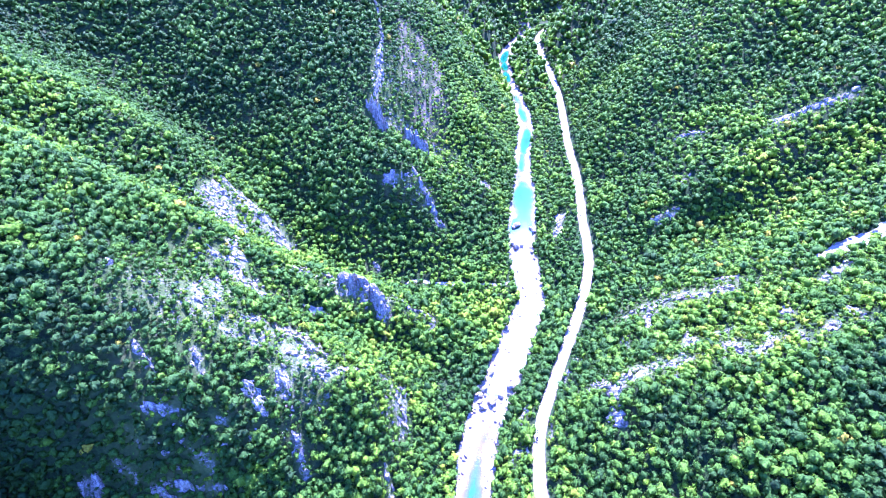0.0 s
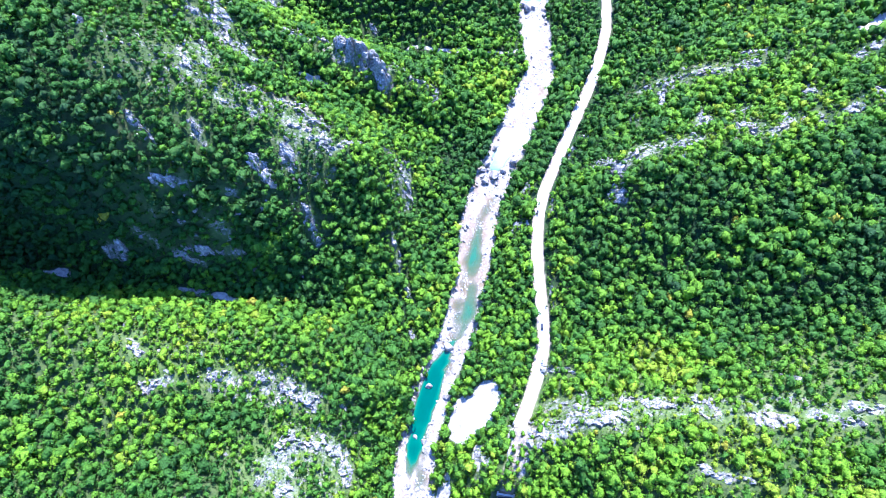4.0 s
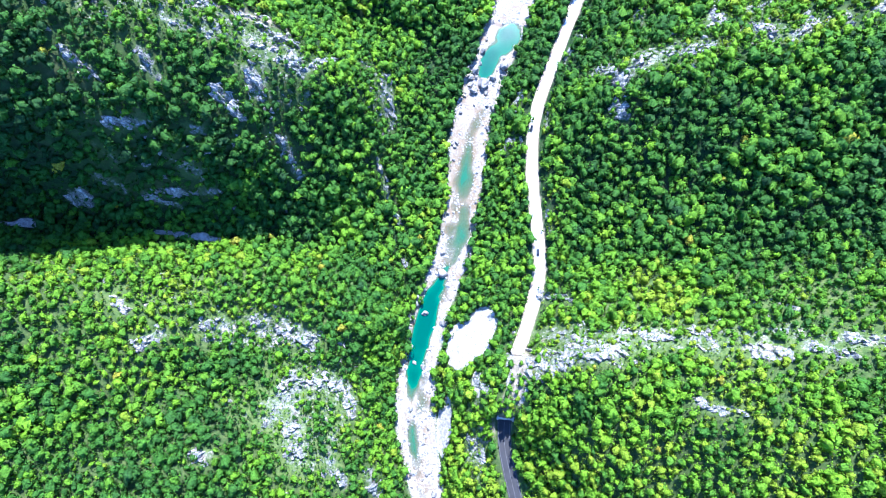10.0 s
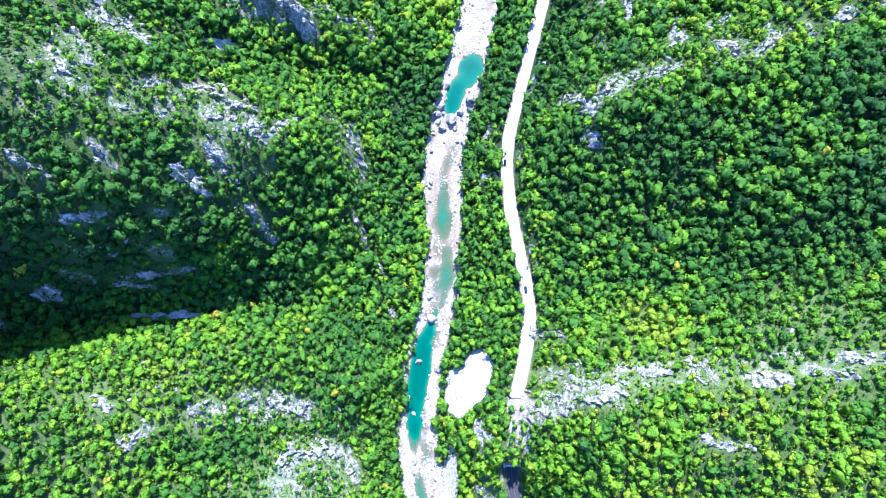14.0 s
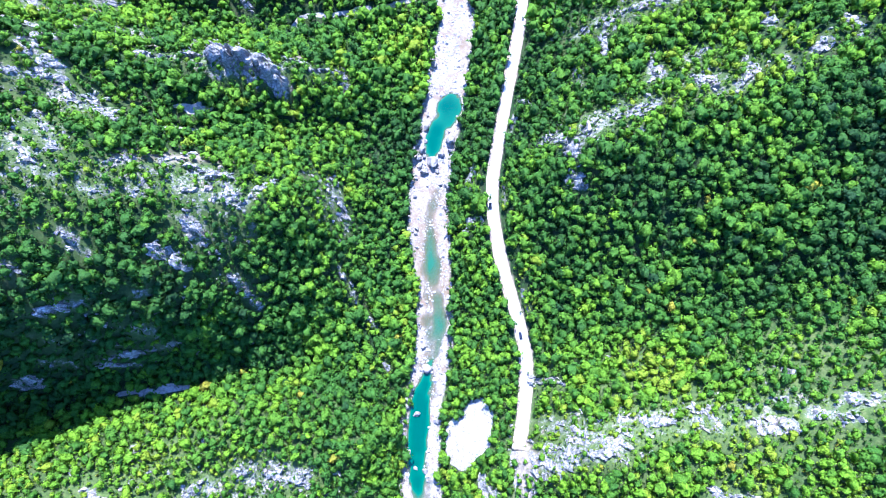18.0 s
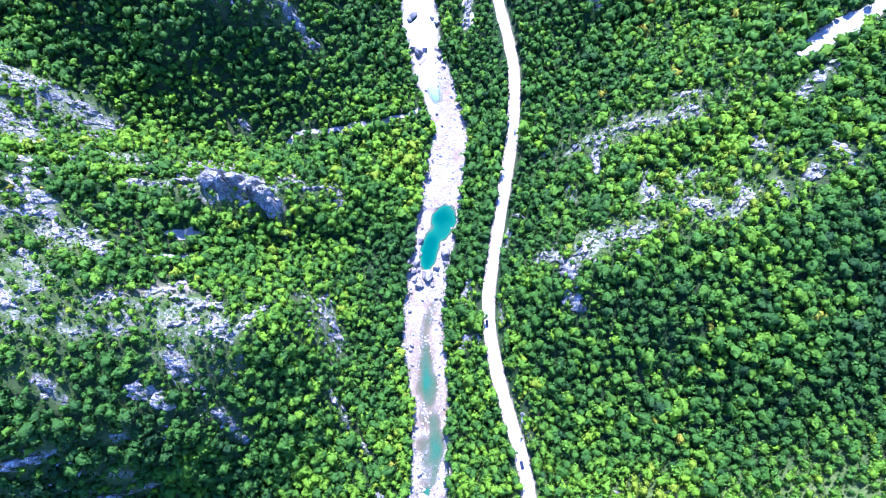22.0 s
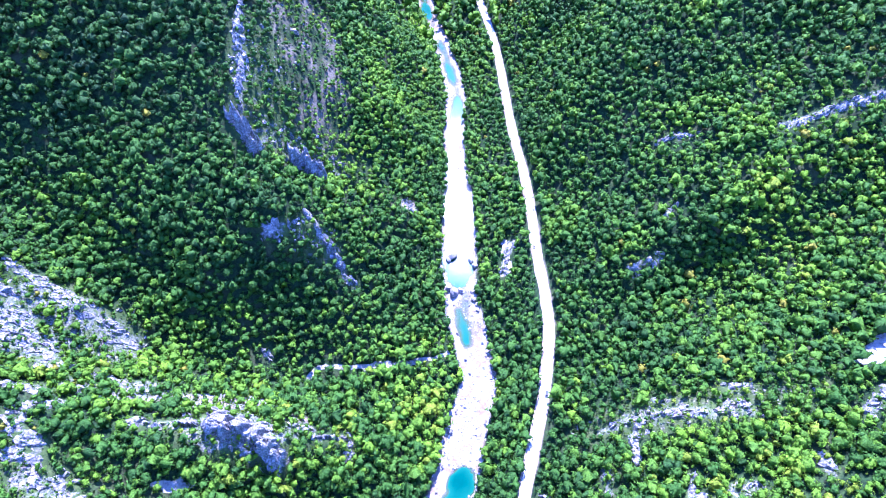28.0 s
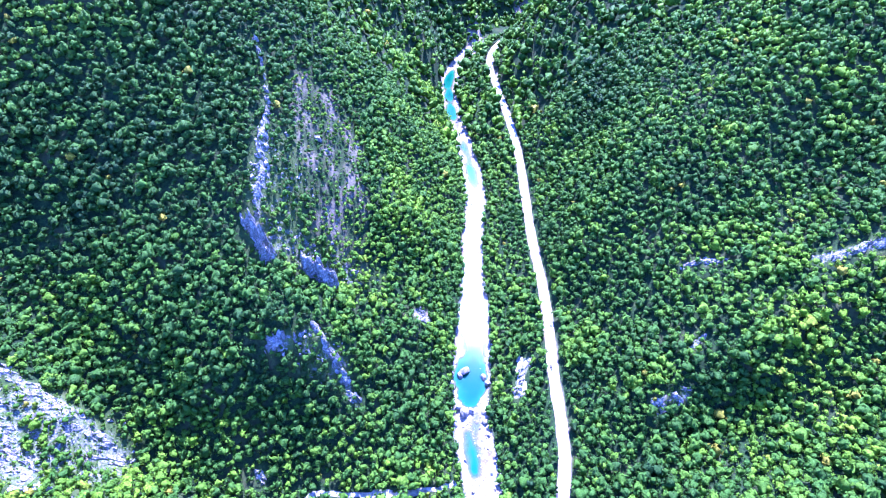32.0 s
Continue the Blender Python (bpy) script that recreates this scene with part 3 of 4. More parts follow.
def yard(x, y):
    """Gravel off the river: the yard by the road, the lower bar, the dry creek, the screes."""
    r = np.hypot((x - 1 - 0.38 * (y - 58)) / 14.5, (y - 60) / 21) + 0.25 * fbm(x, y, 9, 3, 3)
    out = 1 - step01(0.85, 1.0, r)
    r = np.hypot((x + 14.5 - 0.05 * (y - 0)) / 5, (y - 2) / 24) + 0.3 * fbm(x, y, 8, 3, 4)
    out = np.maximum(out, 1 - step01(0.8, 1.0, r))
    for run in CREEKS:
        for (x0, y0), (x1, y1) in zip(run[:-1], run[1:]):
            dx, dy = x1 - x0, y1 - y0
            s = np.clip(((x - x0) * dx + (y - y0) * dy) / (dx * dx + dy * dy), 0, 1)
            r = np.hypot(x - x0 - s * dx, y - y0 - s * dy) + 1.4 * fbm(x, y, 8, 2, 6)
            out = np.maximum(out, 1 - step01(1.3, 2.6, r))
    for cx, cy, rx, ry in PATCHES:
        r = np.hypot((x - cx) / rx, (y - cy) / ry) + 0.45 * fbm(x, y, 6, 3, 9)
        out = np.maximum(out, 1 - step01(0.75, 1.05, r))
    return out


def dryness(x, y):
    """The parched, ledgy east face of the far spur."""
    r = np.hypot((x + 66 + 0.18 * (y - 570)) / 28, (y - 575) / 75) + 0.25 * fbm(x, y, 30, 3, 14)
    return 1 - step01(0.7, 1.05, r)


CREEKS = [((-71, 354), (-65, 361), (-35, 360), (-4, 362), (26, 369)), ((-275, 122), (-258, 122)), ((-193, 121), (-176, 120), (-160, 119))]
PATCHES = [(-128, 277, 10, 3.6), (-131, 262, 7, 2.4), (249, 312, 10, 7.5), (262, 316, 11, 7.5), (276, 320, 12, 7), (292, 325, 13, 6.5), (306, 330, 10, 6), (78, 445, 3.5, 17), (5, 34, 3, 8)]
gx = np.unique(np.r_[spread(-1500, 1500, -270, 310, 2.6, 60), np.arange(-26, 26.1, 1.3), np.arange(26, 80, 1.7)])
gx = gx[np.r_[True, np.diff(gx) > 0.6]]
gy = spread(-900, 2200, -110, 620, 2.6, 60)
S, Y = np.meshgrid(gx, gy)
# the columns run along the river, so that its banks stay clean
X = S + np.minimum(river_x(np.clip(Y, -340, 1240)), 70) * (1 - step01(95, 290, np.abs(S)))
Z = height(np.clip(X, -800, 800), np.clip(Y, -380, 1300))
bed_d = np.abs(river_side(X, Y)) - river_w(Y) + 1.5 * fbm(X, Y, 14, 3, 12)
gravel, pale = 1 - step01(0.0, 2.5, bed_d), yard(X, Y)
rd_s = np.abs(road_side(X, Y))
verge = 1 - step01(3.2, 4.2, rd_s + 0.3 * fbm(X, Y, 10, 2, 2))
verge = verge * (1 - step01(TUNNEL[0], TUNNEL[0] + 4, Y) * (1 - step01(TUNNEL[1] - 4, TUNNEL[1], Y)))
steep = np.hypot(np.gradient(Z, axis=1) / np.gradient(X, axis=1), np.gradient(Z, axis=0) / np.gradient(Y, axis=0))
bare = np.maximum(0.5 * bareness(X, Y), 0.30 * step01(1.7, 2.6, steep + 0.5 * fbm(X, Y, 12, 3, 8)) * (1 - step01(380, 460, Y)))
for cx, cy, rx, ry in [(-120, 326, 26, 6), (-150, 322, 18, 6), (-70, 318, 18, 4), (34, 50, 5, 9), (29, 42, 4.5, 8), (25, 33, 4, 8), (22, 24, 4, 8), (12, 6, 5, 12), (3, 488, 6, 7), (-130, 240, 30, 5)]:
    tan = np.hypot((X - cx) / rx, (Y - cy) / ry) + 0.7 * fbm(X, Y, 7, 3, 15)
    verge = np.maximum(verge, 0.75 * (1 - step01(0.5, 1.0, tan)))
bare = np.maximum(bare, 0.88 * stony(X, Y))
# Pale sward on stony ground, and sunlight painted into the ground south of y 120.
grass_sun = np.clip(1.0 * stony(X, Y) + 0.4 * bareness(X, Y) + 0.5 * (1 - step01(92, 120, Y)), 0, 0.9)
dry = dryness(X, Y)
# tan and mossy silt on the stones of the shallow reach
silt = step01(118, 150, Y) * (1 - step01(205, 235, Y)) * step01(-0.30, 0.25, fbm(X, 0.5 * Y, 9, 4, 63))
silt = np.maximum(silt, 0.5 * step01(0.12, 0.45, fbm(X, 0.5 * Y, 12, 4, 64)))
bare, verge = np.maximum(bare, 0.14 * dry), np.maximum(verge, 0.55 * dry * step01(-0.15, 0.35, fbm(2.2 * X, 0.7 * Y, 11, 4, 27)))
ground = sheet("ground", np.stack([X, Y, Z], -1).reshape(-1, 3), grid_faces(len(gx), len(gy)), ground_mat,
               attrs={"gravel": gravel.ravel(), "verge": verge.ravel(), "bare": bare.ravel(), "grass_sun": grass_sun.ravel(), "pale": pale.ravel(), "silt": silt.ravel()})
tagged(ground, "steep karst valley slopes with scrub, pale limestone and a gravel river bed", "ground", kind="structure")

wy = np.arange(-330, 1235, 2.0)
ww = np.linspace(-1, 1, 15)
WX = river_x(wy)[:, None] + ww * (river_w(wy)[:, None] + 5)
WY = np.repeat(wy[:, None], len(ww), 1)
bedz = height(WX, WY)
water = sheet("water", np.stack([WX, WY, 0 * WX], -1).reshape(-1, 3), grid_faces(len(ww), len(wy)), water_mat,
              attrs={"depth": np.clip(-bedz / 2.6, 0, 1).ravel()})
tagged(water, "turquoise river running in pools over pale gravel", "water", kind="structure")


def ribbon(name, y0, y1, s0, s1, lift, mat, parent=None, thick=0.0, step=3.0):
    """A strip along the road from y0 to y1, between two offsets from its middle."""
    y = np.linspace(y0, y1, max(2, int((y1 - y0) / step)))
    sl = (road_x(y + 2) - road_x(y - 2)) / 4
    nx, ny = 1 / np.sqrt(1 + sl**2), -sl / np.sqrt(1 + sl**2)
    rows = []
    z = road_z(y) + lift
    ends = [(s0, z), (s1, z)] if not thick else [(s0, z - thick), (s0, z), (s1, z), (s1, z - thick)]
    for s, zz in ends:
        rows.append(np.stack([road_x(y) + s * nx, y + s * ny, zz], 1))
    v = np.stack(rows, 1)
    ob = sheet(name, v.reshape(-1, 3), grid_faces(len(ends), len(y)), mat, smooth=False)
    ob.parent = parent
    return ob


road = ribbon("road", TUNNEL[0] - 1, 1230, -3.1, 3.1, 0.06, asphalt_mat, thick=0.5)
shaded_road = ribbon("road", -335, TUNNEL[0] - 1, -3.9, 3.9, 0.06, shade_asphalt_mat, thick=0.5)
tagged(shaded_road, "asphalt road leaving the tunnel, its colour darkened for the hill's shade", "road", kind="structure")
tagged(road, "two-lane asphalt mountain road bleached by the sun", "road", kind="structure")
for side in (-2.8, 2.8):
    ribbon("edge_line", TUNNEL[0], 1230, side - 0.09, side + 0.09, 0.064, paint_mat, road)
for side in (-3.25, 3.25):
    ribbon("edge_line", -335, TUNNEL[0] - 1, side - 0.07, side + 0.07, 0.064, shade_paint_mat, shaded_road)
ribbon("centre_line", TUNNEL[0], 1230, -0.08, 0.08, 0.064, paint_mat, road)
ribbon("centre_line", -335, TUNNEL[0] - 1, -0.07, 0.07, 0.064, shade_paint_mat, shaded_road)


def shoulder(near, far, label):
    """A strip of stony earth beside the road, its outer edge uneven."""
    y = np.arange(TUNNEL[1] + 3, 1000, 2.0)
    sl = (road_x(y + 2) - road_x(y - 2)) / 4
    nx, ny = 1 / np.sqrt(1 + sl**2), -sl / np.sqrt(1 + sl**2)
    edge = far * (1 + 0.16 * fbm(y, 0 * y + far, 9, 3, 81))
    rows = [np.stack([road_x(y) + d * nx, y + d * ny, road_z(y) + lift], 1) for d, lift in ((near, 0.05), (edge, 0.03), (edge * 1.04, -0.4))]
    if far < 0:
        rows = rows[::-1]
    ob = sheet("road_shoulder", np.stack(rows, 1).reshape(-1, 3), grid_faces(3, len(y)), earth_mat, smooth=False)
    return tagged(ob, label, "road shoulder", kind="structure")


shoulder(-3.1, -4.5, "tan stony earth shoulder on the river side of the road")
shoulder(3.1, 3.8, "narrow tan earth shoulder below the rock cut")

# ---------------------------------------------------------------- trees
def crown_shape(rng, rings, around, leaves_n, leaf, lobes_n=8):
    """A unit crown (1 m half width): a billowing mass of foliage and the sprays that stand off its lobes. Corners, normals, light or dark."""
    lobes = [(0, 0, 0.38, 0.55)]
    for k in range(lobes_n):
        a, r = 6.283 * (k + rng.uniform(-0.45, 0.45)) / lobes_n * (2 if k % 2 else 1), rng.uniform(0.30, 0.72)
        lobes.append((r * np.cos(a), r * np.sin(a), rng.uniform(-0.20, 0.62) * (1.15 - r), rng.uniform(0.26, 0.44)))
    lobes = np.array(lobes)

    def outside(d):
        """Where a ray from the middle leaves the lobes."""
        along = lobes[:, :3] @ d
        root = along**2 - (lobes[:, :3] ** 2).sum(1) + lobes[:, 3] ** 2
        out = np.where(root > 0, along + np.sqrt(np.maximum(root, 0)), 0)
        k = int(np.argmax(out))
        p = d * max(0.45, out[k]) * rng.uniform(0.82, 0.99)
        n = (p - lobes[k, :3]) / lobes[k, 3] + 0.25 * p + 0.28 * rng.normal(size=3)
        return p, n / np.linalg.norm(n), rng.uniform(0.1, 0.6)

    grid = [[outside(np.array((0, 0, 1.0)))] * around]
    for r in range(1, rings + 1):
        polar = 1.9 * r / rings
        row = []
        for k in range(around):
            a = 6.283 * (k + 0.5 * (r % 2) + rng.uniform(-0.3, 0.3)) / around
            row.append(outside(np.array((np.sin(polar) * np.cos(a), np.sin(polar) * np.sin(a), np.cos(polar)))))
        grid.append(row)
    tris = []
    for r in range(rings):
        for k in range(around):
            m = (k + 1) % around
            tris.append((grid[r][k], grid[r + 1][k], grid[r + 1][m]))
            if r:
                tris.append((grid[r][k], grid[r + 1][m], grid[r][m]))
    for k in range(leaves_n):
        lx, ly, lz, lr = lobes[rng.integers(len(lobes))]
        n = rng.normal(size=3)
        n[2] = abs(n[2]) * 0.9 - 0.15
        n /= np.linalg.norm(n)
        p = np.array([lx, ly, lz]) + n * lr * rng.uniform(0.92, 1.12)
        m = n + rng.normal(size=3) * 0.45
        u = np.cross(m, rng.normal(size=3))
        u /= np.linalg.norm(u)
        w = np.cross(m, u) / np.linalg.norm(m)
        s = leaf * rng.uniform(0.7, 1.35)
        dome = 0.85 * n + 0.35 * p + 0.18 * rng.normal(size=3)
        dome, v = dome / np.linalg.norm(dome), rng.uniform(0.2, 0.95)
        tris.append(tuple((q, dome, v) for q in (p + u * s, p + w * s * 0.9 - u * s * 0.5, p - w * s * 0.9 - u * s * rng.uniform(0.2, 0.8))))
    return (np.array([[c[0] for c in t] for t in tris]), np.array([[c[1] for c in t] for t in tris]), np.array([[c[2] for c in t] for t in tris]))


shape_rng = np.random.default_rng(5)
NEAR_CROWNS = [crown_shape(shape_rng, 2, 8, 46, 0.17, 7) for k in range(16)]
MID_CROWNS = [crown_shape(shape_rng, 2, 7, 26, 0.21, 6) for k in range(12)]
FAR_CROWNS = [crown_shape(shape_rng, 2, 6, 12, 0.25, 5) for k in range(8)]
TINY_CROWNS = [crown_shape(shape_rng, 1, 6, 8, 0.32, 4) for k in range(8)]


def planted(x0, x1, y0, y1, cell, seed):
    """Places for trees on a jittered grid, thinned on rock, river, road and yard: x, y, and how lush the spot is."""
    rng = np.random.default_rng(seed)
    gx, gy = np.meshgrid(np.arange(x0, x1, cell), np.arange(y0, y1, cell))
    x = gx.ravel() + rng.uniform(-0.48, 0.48, gx.size) * cell
    y = gy.ravel() + rng.uniform(-0.48, 0.48, gx.size) * cell
    rs = river_side(x, y)
    keep = np.abs(rs) > river_w(y) + 1.2 + 3.0 * fbm(x, y, 18, 2, 33) - np.where(rs < 0, 4.0, 0) * step01(40, 55, y) * (1 - step01(85, 100, y))
    under = (y > TUNNEL[0] + 3) & (y < TUNNEL[1] - 3)
    s = road_side(x, y)
    keep &= ((s < -5.8 - 0.6 * step01(250, 400, y)) | (s > 5.2 + 0.6 * step01(250, 400, y))) | under
    keep &= yard(x, y) < 0.4
    keep &= rng.uniform(size=x.size) > 0.80 * bareness(x, y)
    keep &= rng.uniform(size=x.size) > 0.48 * stony(x, y)
    return x[keep], y[keep]


def grow(x, y, crowns, seed, size, name, lift=0.0):
    """One mesh of many crowns at x, y."""
    rng = np.random.default_rng(seed)
    z = height(x, y) + lift * bareness(x, y)
    lush = 0.5 + 0.5 * fbm(x, y, 60, 3, 40)
    low = bareness_near(x, y)
    # Scrubby and dry trees, and sunlight put into the southern slopes' leaf colour.
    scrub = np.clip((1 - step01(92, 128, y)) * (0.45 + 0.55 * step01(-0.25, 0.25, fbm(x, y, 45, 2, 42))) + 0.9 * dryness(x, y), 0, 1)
    # Shade put into the leaf colour on the wall, east and far slopes.
    shaded_slopes = step01(112, 130, y) * (1 - step01(195, 225, y)) * step01(80, 110, -x) + 1.0 * step01(52, 75, x) * step01(95, 115, y) * (1 - step01(195, 225, y)) + 0.95 * step01(385, 420, y) * (1 - step01(540, 640, y)) * step01(45, 80, -x)
    half = size * np.where(rng.uniform(size=x.size) < 0.12, rng.uniform(1.15, 1.45, x.size), rng.uniform(0.55, 1.12, x.size)) * (0.82 + 0.36 * lush) * (1 - 0.35 * low)
    half *= (1 - 0.38 * stony(x, y)) * (1 - 0.14 * step01(310, 400, y)) * (1 - 0.4 * dryness(x, y)) * (1 - 0.18 * scrub) * (1 + 0.22 * fbm(x, y, 30, 2, 44))
    tall = half * rng.uniform(0.85, 1.2, x.size)
    tint = np.clip(0.46 + 0.15 * scrub - 0.19 * shaded_slopes + 0.26 * fbm(x, y, 85, 2, 50) + 0.20 * fbm(x, y, 14, 2, 51) + rng.normal(0, 1, x.size) * (0.135 - 0.05 * step01(330, 480, y)) + 0.10 * low, 0, 0.86)
    tint = np.where(rng.uniform(size=x.size) < 0.004, 0.95, tint)
    turn = rng.uniform(0, 2 * np.pi, x.size)
    kind = rng.integers(len(crowns), size=x.size)
    vs, ts, ns, ls = [], [], [], []
    for k, (quads, dome, light) in enumerate(crowns):
        i = np.nonzero(kind == k)[0]
        c, s = np.cos(turn[i])[:, None], np.sin(turn[i])[:, None]
        q = quads.reshape(-1, 3)
        px = (q[:, 0] * c - q[:, 1] * s) * half[i, None] + x[i, None]
        py = (q[:, 0] * s + q[:, 1] * c) * half[i, None] + y[i, None]
        pz = q[:, 2] * tall[i, None] + (z[i] + 0.75 * half[i] + 0.7)[:, None]
        vs.append(np.stack([px, py, pz], -1).reshape(-1, 3))
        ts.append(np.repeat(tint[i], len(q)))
        ls.append(np.tile(light.ravel(), len(i)))
        q = dome.reshape(-1, 3)
        ns.append(np.stack([q[:, 0] * c - q[:, 1] * s, q[:, 0] * s + q[:, 1] * c, q[:, 2] + 0 * c], -1).reshape(-1, 3))
    v = np.concatenate(vs)
    f = np.arange(len(v), dtype=np.int32).reshape(-1, 3)
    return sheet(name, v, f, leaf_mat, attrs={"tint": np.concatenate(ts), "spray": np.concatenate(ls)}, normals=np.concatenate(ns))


def bareness_near(x, y):
    return np.maximum(bareness(x + 4, y), np.maximum(bareness(x - 4, y), np.maximum(bareness(x, y + 4), bareness(x, y - 4))))


def slope_at(x, y):
    return np.hypot(land(x + 3, y) - land(x - 3, y), land(x, y + 3) - land(x, y - 3)) / 6


def in_view(x, y, wider=0.0):
    """The part of the valley that the flight overlooks."""
    return (x > -278 - wider - 0.55 * np.maximum(y - 90, 0)) & (x < 235 + wider + 0.50 * np.maximum(y - 90, 0)) & (y > -75 - wider)


rng = np.random.default_rng(3)
tx, ty = planted(-400, 350, -75, 300, 3.75, 11)
ex, ey = planted(-380, 350, -75, 300, 4.4, 13)
steep_ones = rng.uniform(size=ex.size) < step01(0.6, 1.5, slope_at(ex, ey))
tx, ty = np.r_[tx, ex[steep_ones]], np.r_[ty, ey[steep_ones]]
seen = in_view(tx, ty)
tx, ty = tx[seen], ty[seen]
bank = (np.abs(ty - 190) < 150) & (tx > river_x(ty)) & (tx < road_x(ty) - 6)
bank &= np.cumsum(bank) <= 290
forest = grow(tx[~bank], ty[~bank], NEAR_CROWNS, 21, 3.85, "forest")
tagged(forest, "dense green oak and hornbeam woods covering the steep valley sides", "forest", kind="stuff")
mx_, my_ = planted(-600, 560, 300, 740, 4.3, 14)
qx, qy = planted(-600, 560, 300, 740, 5.2, 17)
steep_ones = rng.uniform(size=qx.size) < 0.8 * step01(0.5, 1.2, slope_at(qx, qy))
mx_, my_ = np.r_[mx_, qx[steep_ones]], np.r_[my_, qy[steep_ones]]
seen = in_view(mx_, my_)
mx_, my_ = mx_[seen], my_[seen]
upper_forest = grow(mx_, my_, MID_CROWNS, 24, 4.35, "forest")
tagged(upper_forest, "green woods on the farther valley sides", "forest", kind="stuff")
fx, fy = planted(-760, 760, -330, 1280, 7.6, 12)
out = ((fy > 740) & in_view(fx, fy, 60)) | ((fy <= 740) & ~in_view(fx, fy) & in_view(fx, fy, 70))
fx, fy = fx[out], fy[out]
far_forest = grow(fx, fy, FAR_CROWNS, 22, 7.6, "distant_forest")
tagged(far_forest, "distant green woods on the upper valley sides", "forest", kind="stuff")
ox, oy = planted(-800, 800, -370, 1290, 17.0, 18)
rest = ~((oy > 740) & in_view(ox, oy, 60)) & ~in_view(ox, oy, 70)
outer_forest = grow(ox[rest], oy[rest], FAR_CROWNS, 25, 13.0, "distant_forest")
tagged(outer_forest, "green woods on the hills around the valley", "forest", kind="stuff")

# low bushes on the rocky ground
sx, sy = [], []
for x0, y0, x1, y1, w in OUTCROPS:
    n = int(3 + (np.hypot(x1 - x0, y1 - y0) + w) * w / 4)
    s = rng.uniform(-0.1, 1.1, n)
    sx += list(x0 + s * (x1 - x0) + rng.normal(0, 0.75 * w, n))
    sy += list(y0 + s * (y1 - y0) + rng.normal(0, 0.75 * w, n))
ux, uy = planted(-330, 330, -75, 440, 4.3, 16)
bx, by = planted(-290, 240, -75, 118, 3.4, 20)
vx, vy = np.meshgrid(np.arange(-290, 300, 2.3), np.arange(-70, 660, 2.3))
vx, vy = vx.ravel() + rng.uniform(-1.1, 1.1, vx.size), vy.ravel() + rng.uniform(-1.1, 1.1, vx.size)
thin = (rng.uniform(size=vx.size) < 1.6 * np.minimum(0.6, stony(vx, vy)) + 0.5 * dryness(vx, vy)) & (yard(vx, vy) < 0.3) & (rng.uniform(size=vx.size) > 0.4 * bareness(vx, vy))
thin &= (np.abs(road_side(vx, vy)) > 5) & (np.abs(river_side(vx, vy)) > river_w(vy) + 1)
seen = in_view(ux, uy)
sx, sy = np.r_[sx, ux[seen], bx, vx[thin]], np.r_[sy, uy[seen], by, vy[thin]]
bushes = grow(np.array(sx), np.array(sy), TINY_CROWNS, 23, 1.75, "bushes", 1.7)
tagged(bushes, "low green bushes growing out of the limestone", "bush", kind="stuff")


# the trees on the bank between river and road, each a tree of its own
def trunk_mesh(rng):
    bm = bmesh.new()
    limbs = [((0, 0, -0.5), (rng.uniform(-0.3, 0.3), rng.uniform(-0.3, 0.3), 3.6), 0.24, 0.12)]
    for k in range(5):
        a, h = rng.uniform(0, 6.28), rng.uniform(1.6, 3.0)
        limbs.append(((0, 0, h), (1.9 * math.cos(a), 1.9 * math.sin(a), h + 1.6), 0.11, 0.04))
    for a, b, ra, rb in limbs:
        a, b = Vector(a), Vector(b)
        m = Matrix.Translation((a + b) / 2) @ (b - a).to_track_quat("Z", "Y").to_matrix().to_4x4()
        bmesh.ops.create_cone(bm, cap_ends=True, segments=6, radius1=ra, radius2=rb, depth=(b - a).length, matrix=m)
    me = bpy.data.meshes.new("trunk")
    bm.to_mesh(me)
    bm.free()
    me.materials.append(bark_mat)
    return me


kinds = []
for k, (quads, dome, light) in enumerate(NEAR_CROWNS):
    for tint in (0.30, 0.48, 0.66):
        q = quads.reshape(-1, 3) * 3.7
        q[:, 2] += 3.3
        ob = sheet("crown", q, np.arange(len(q)).reshape(-1, 3), leaf_mat, attrs={"tint": np.full(len(q), tint + 0.03 * (k % 4)), "spray": light.ravel()}, normals=dome.reshape(-1, 3))
        kinds.append((ob.data, trunk_mesh(rng)))
        bpy.data.objects.remove(ob)
for x, y, z in zip(tx[bank], ty[bank], height(tx[bank], ty[bank])):
    crown_data, trunk_data = kinds[rng.integers(len(kinds))]
    tree = new("tree")
    tree.matrix_world = Matrix.Translation((x, y, z)) @ Matrix.Rotation(rng.uniform(0, 6.28), 4, "Z") @ Matrix.Scale(rng.uniform(0.7, 1.2), 4)
    tagged(tree, "green broadleaf tree on the bank between river and road", "tree", "trees on the river bank")
    for name, data in (("crown", crown_data), ("trunk", trunk_data)):
        new(name, data).parent = tree

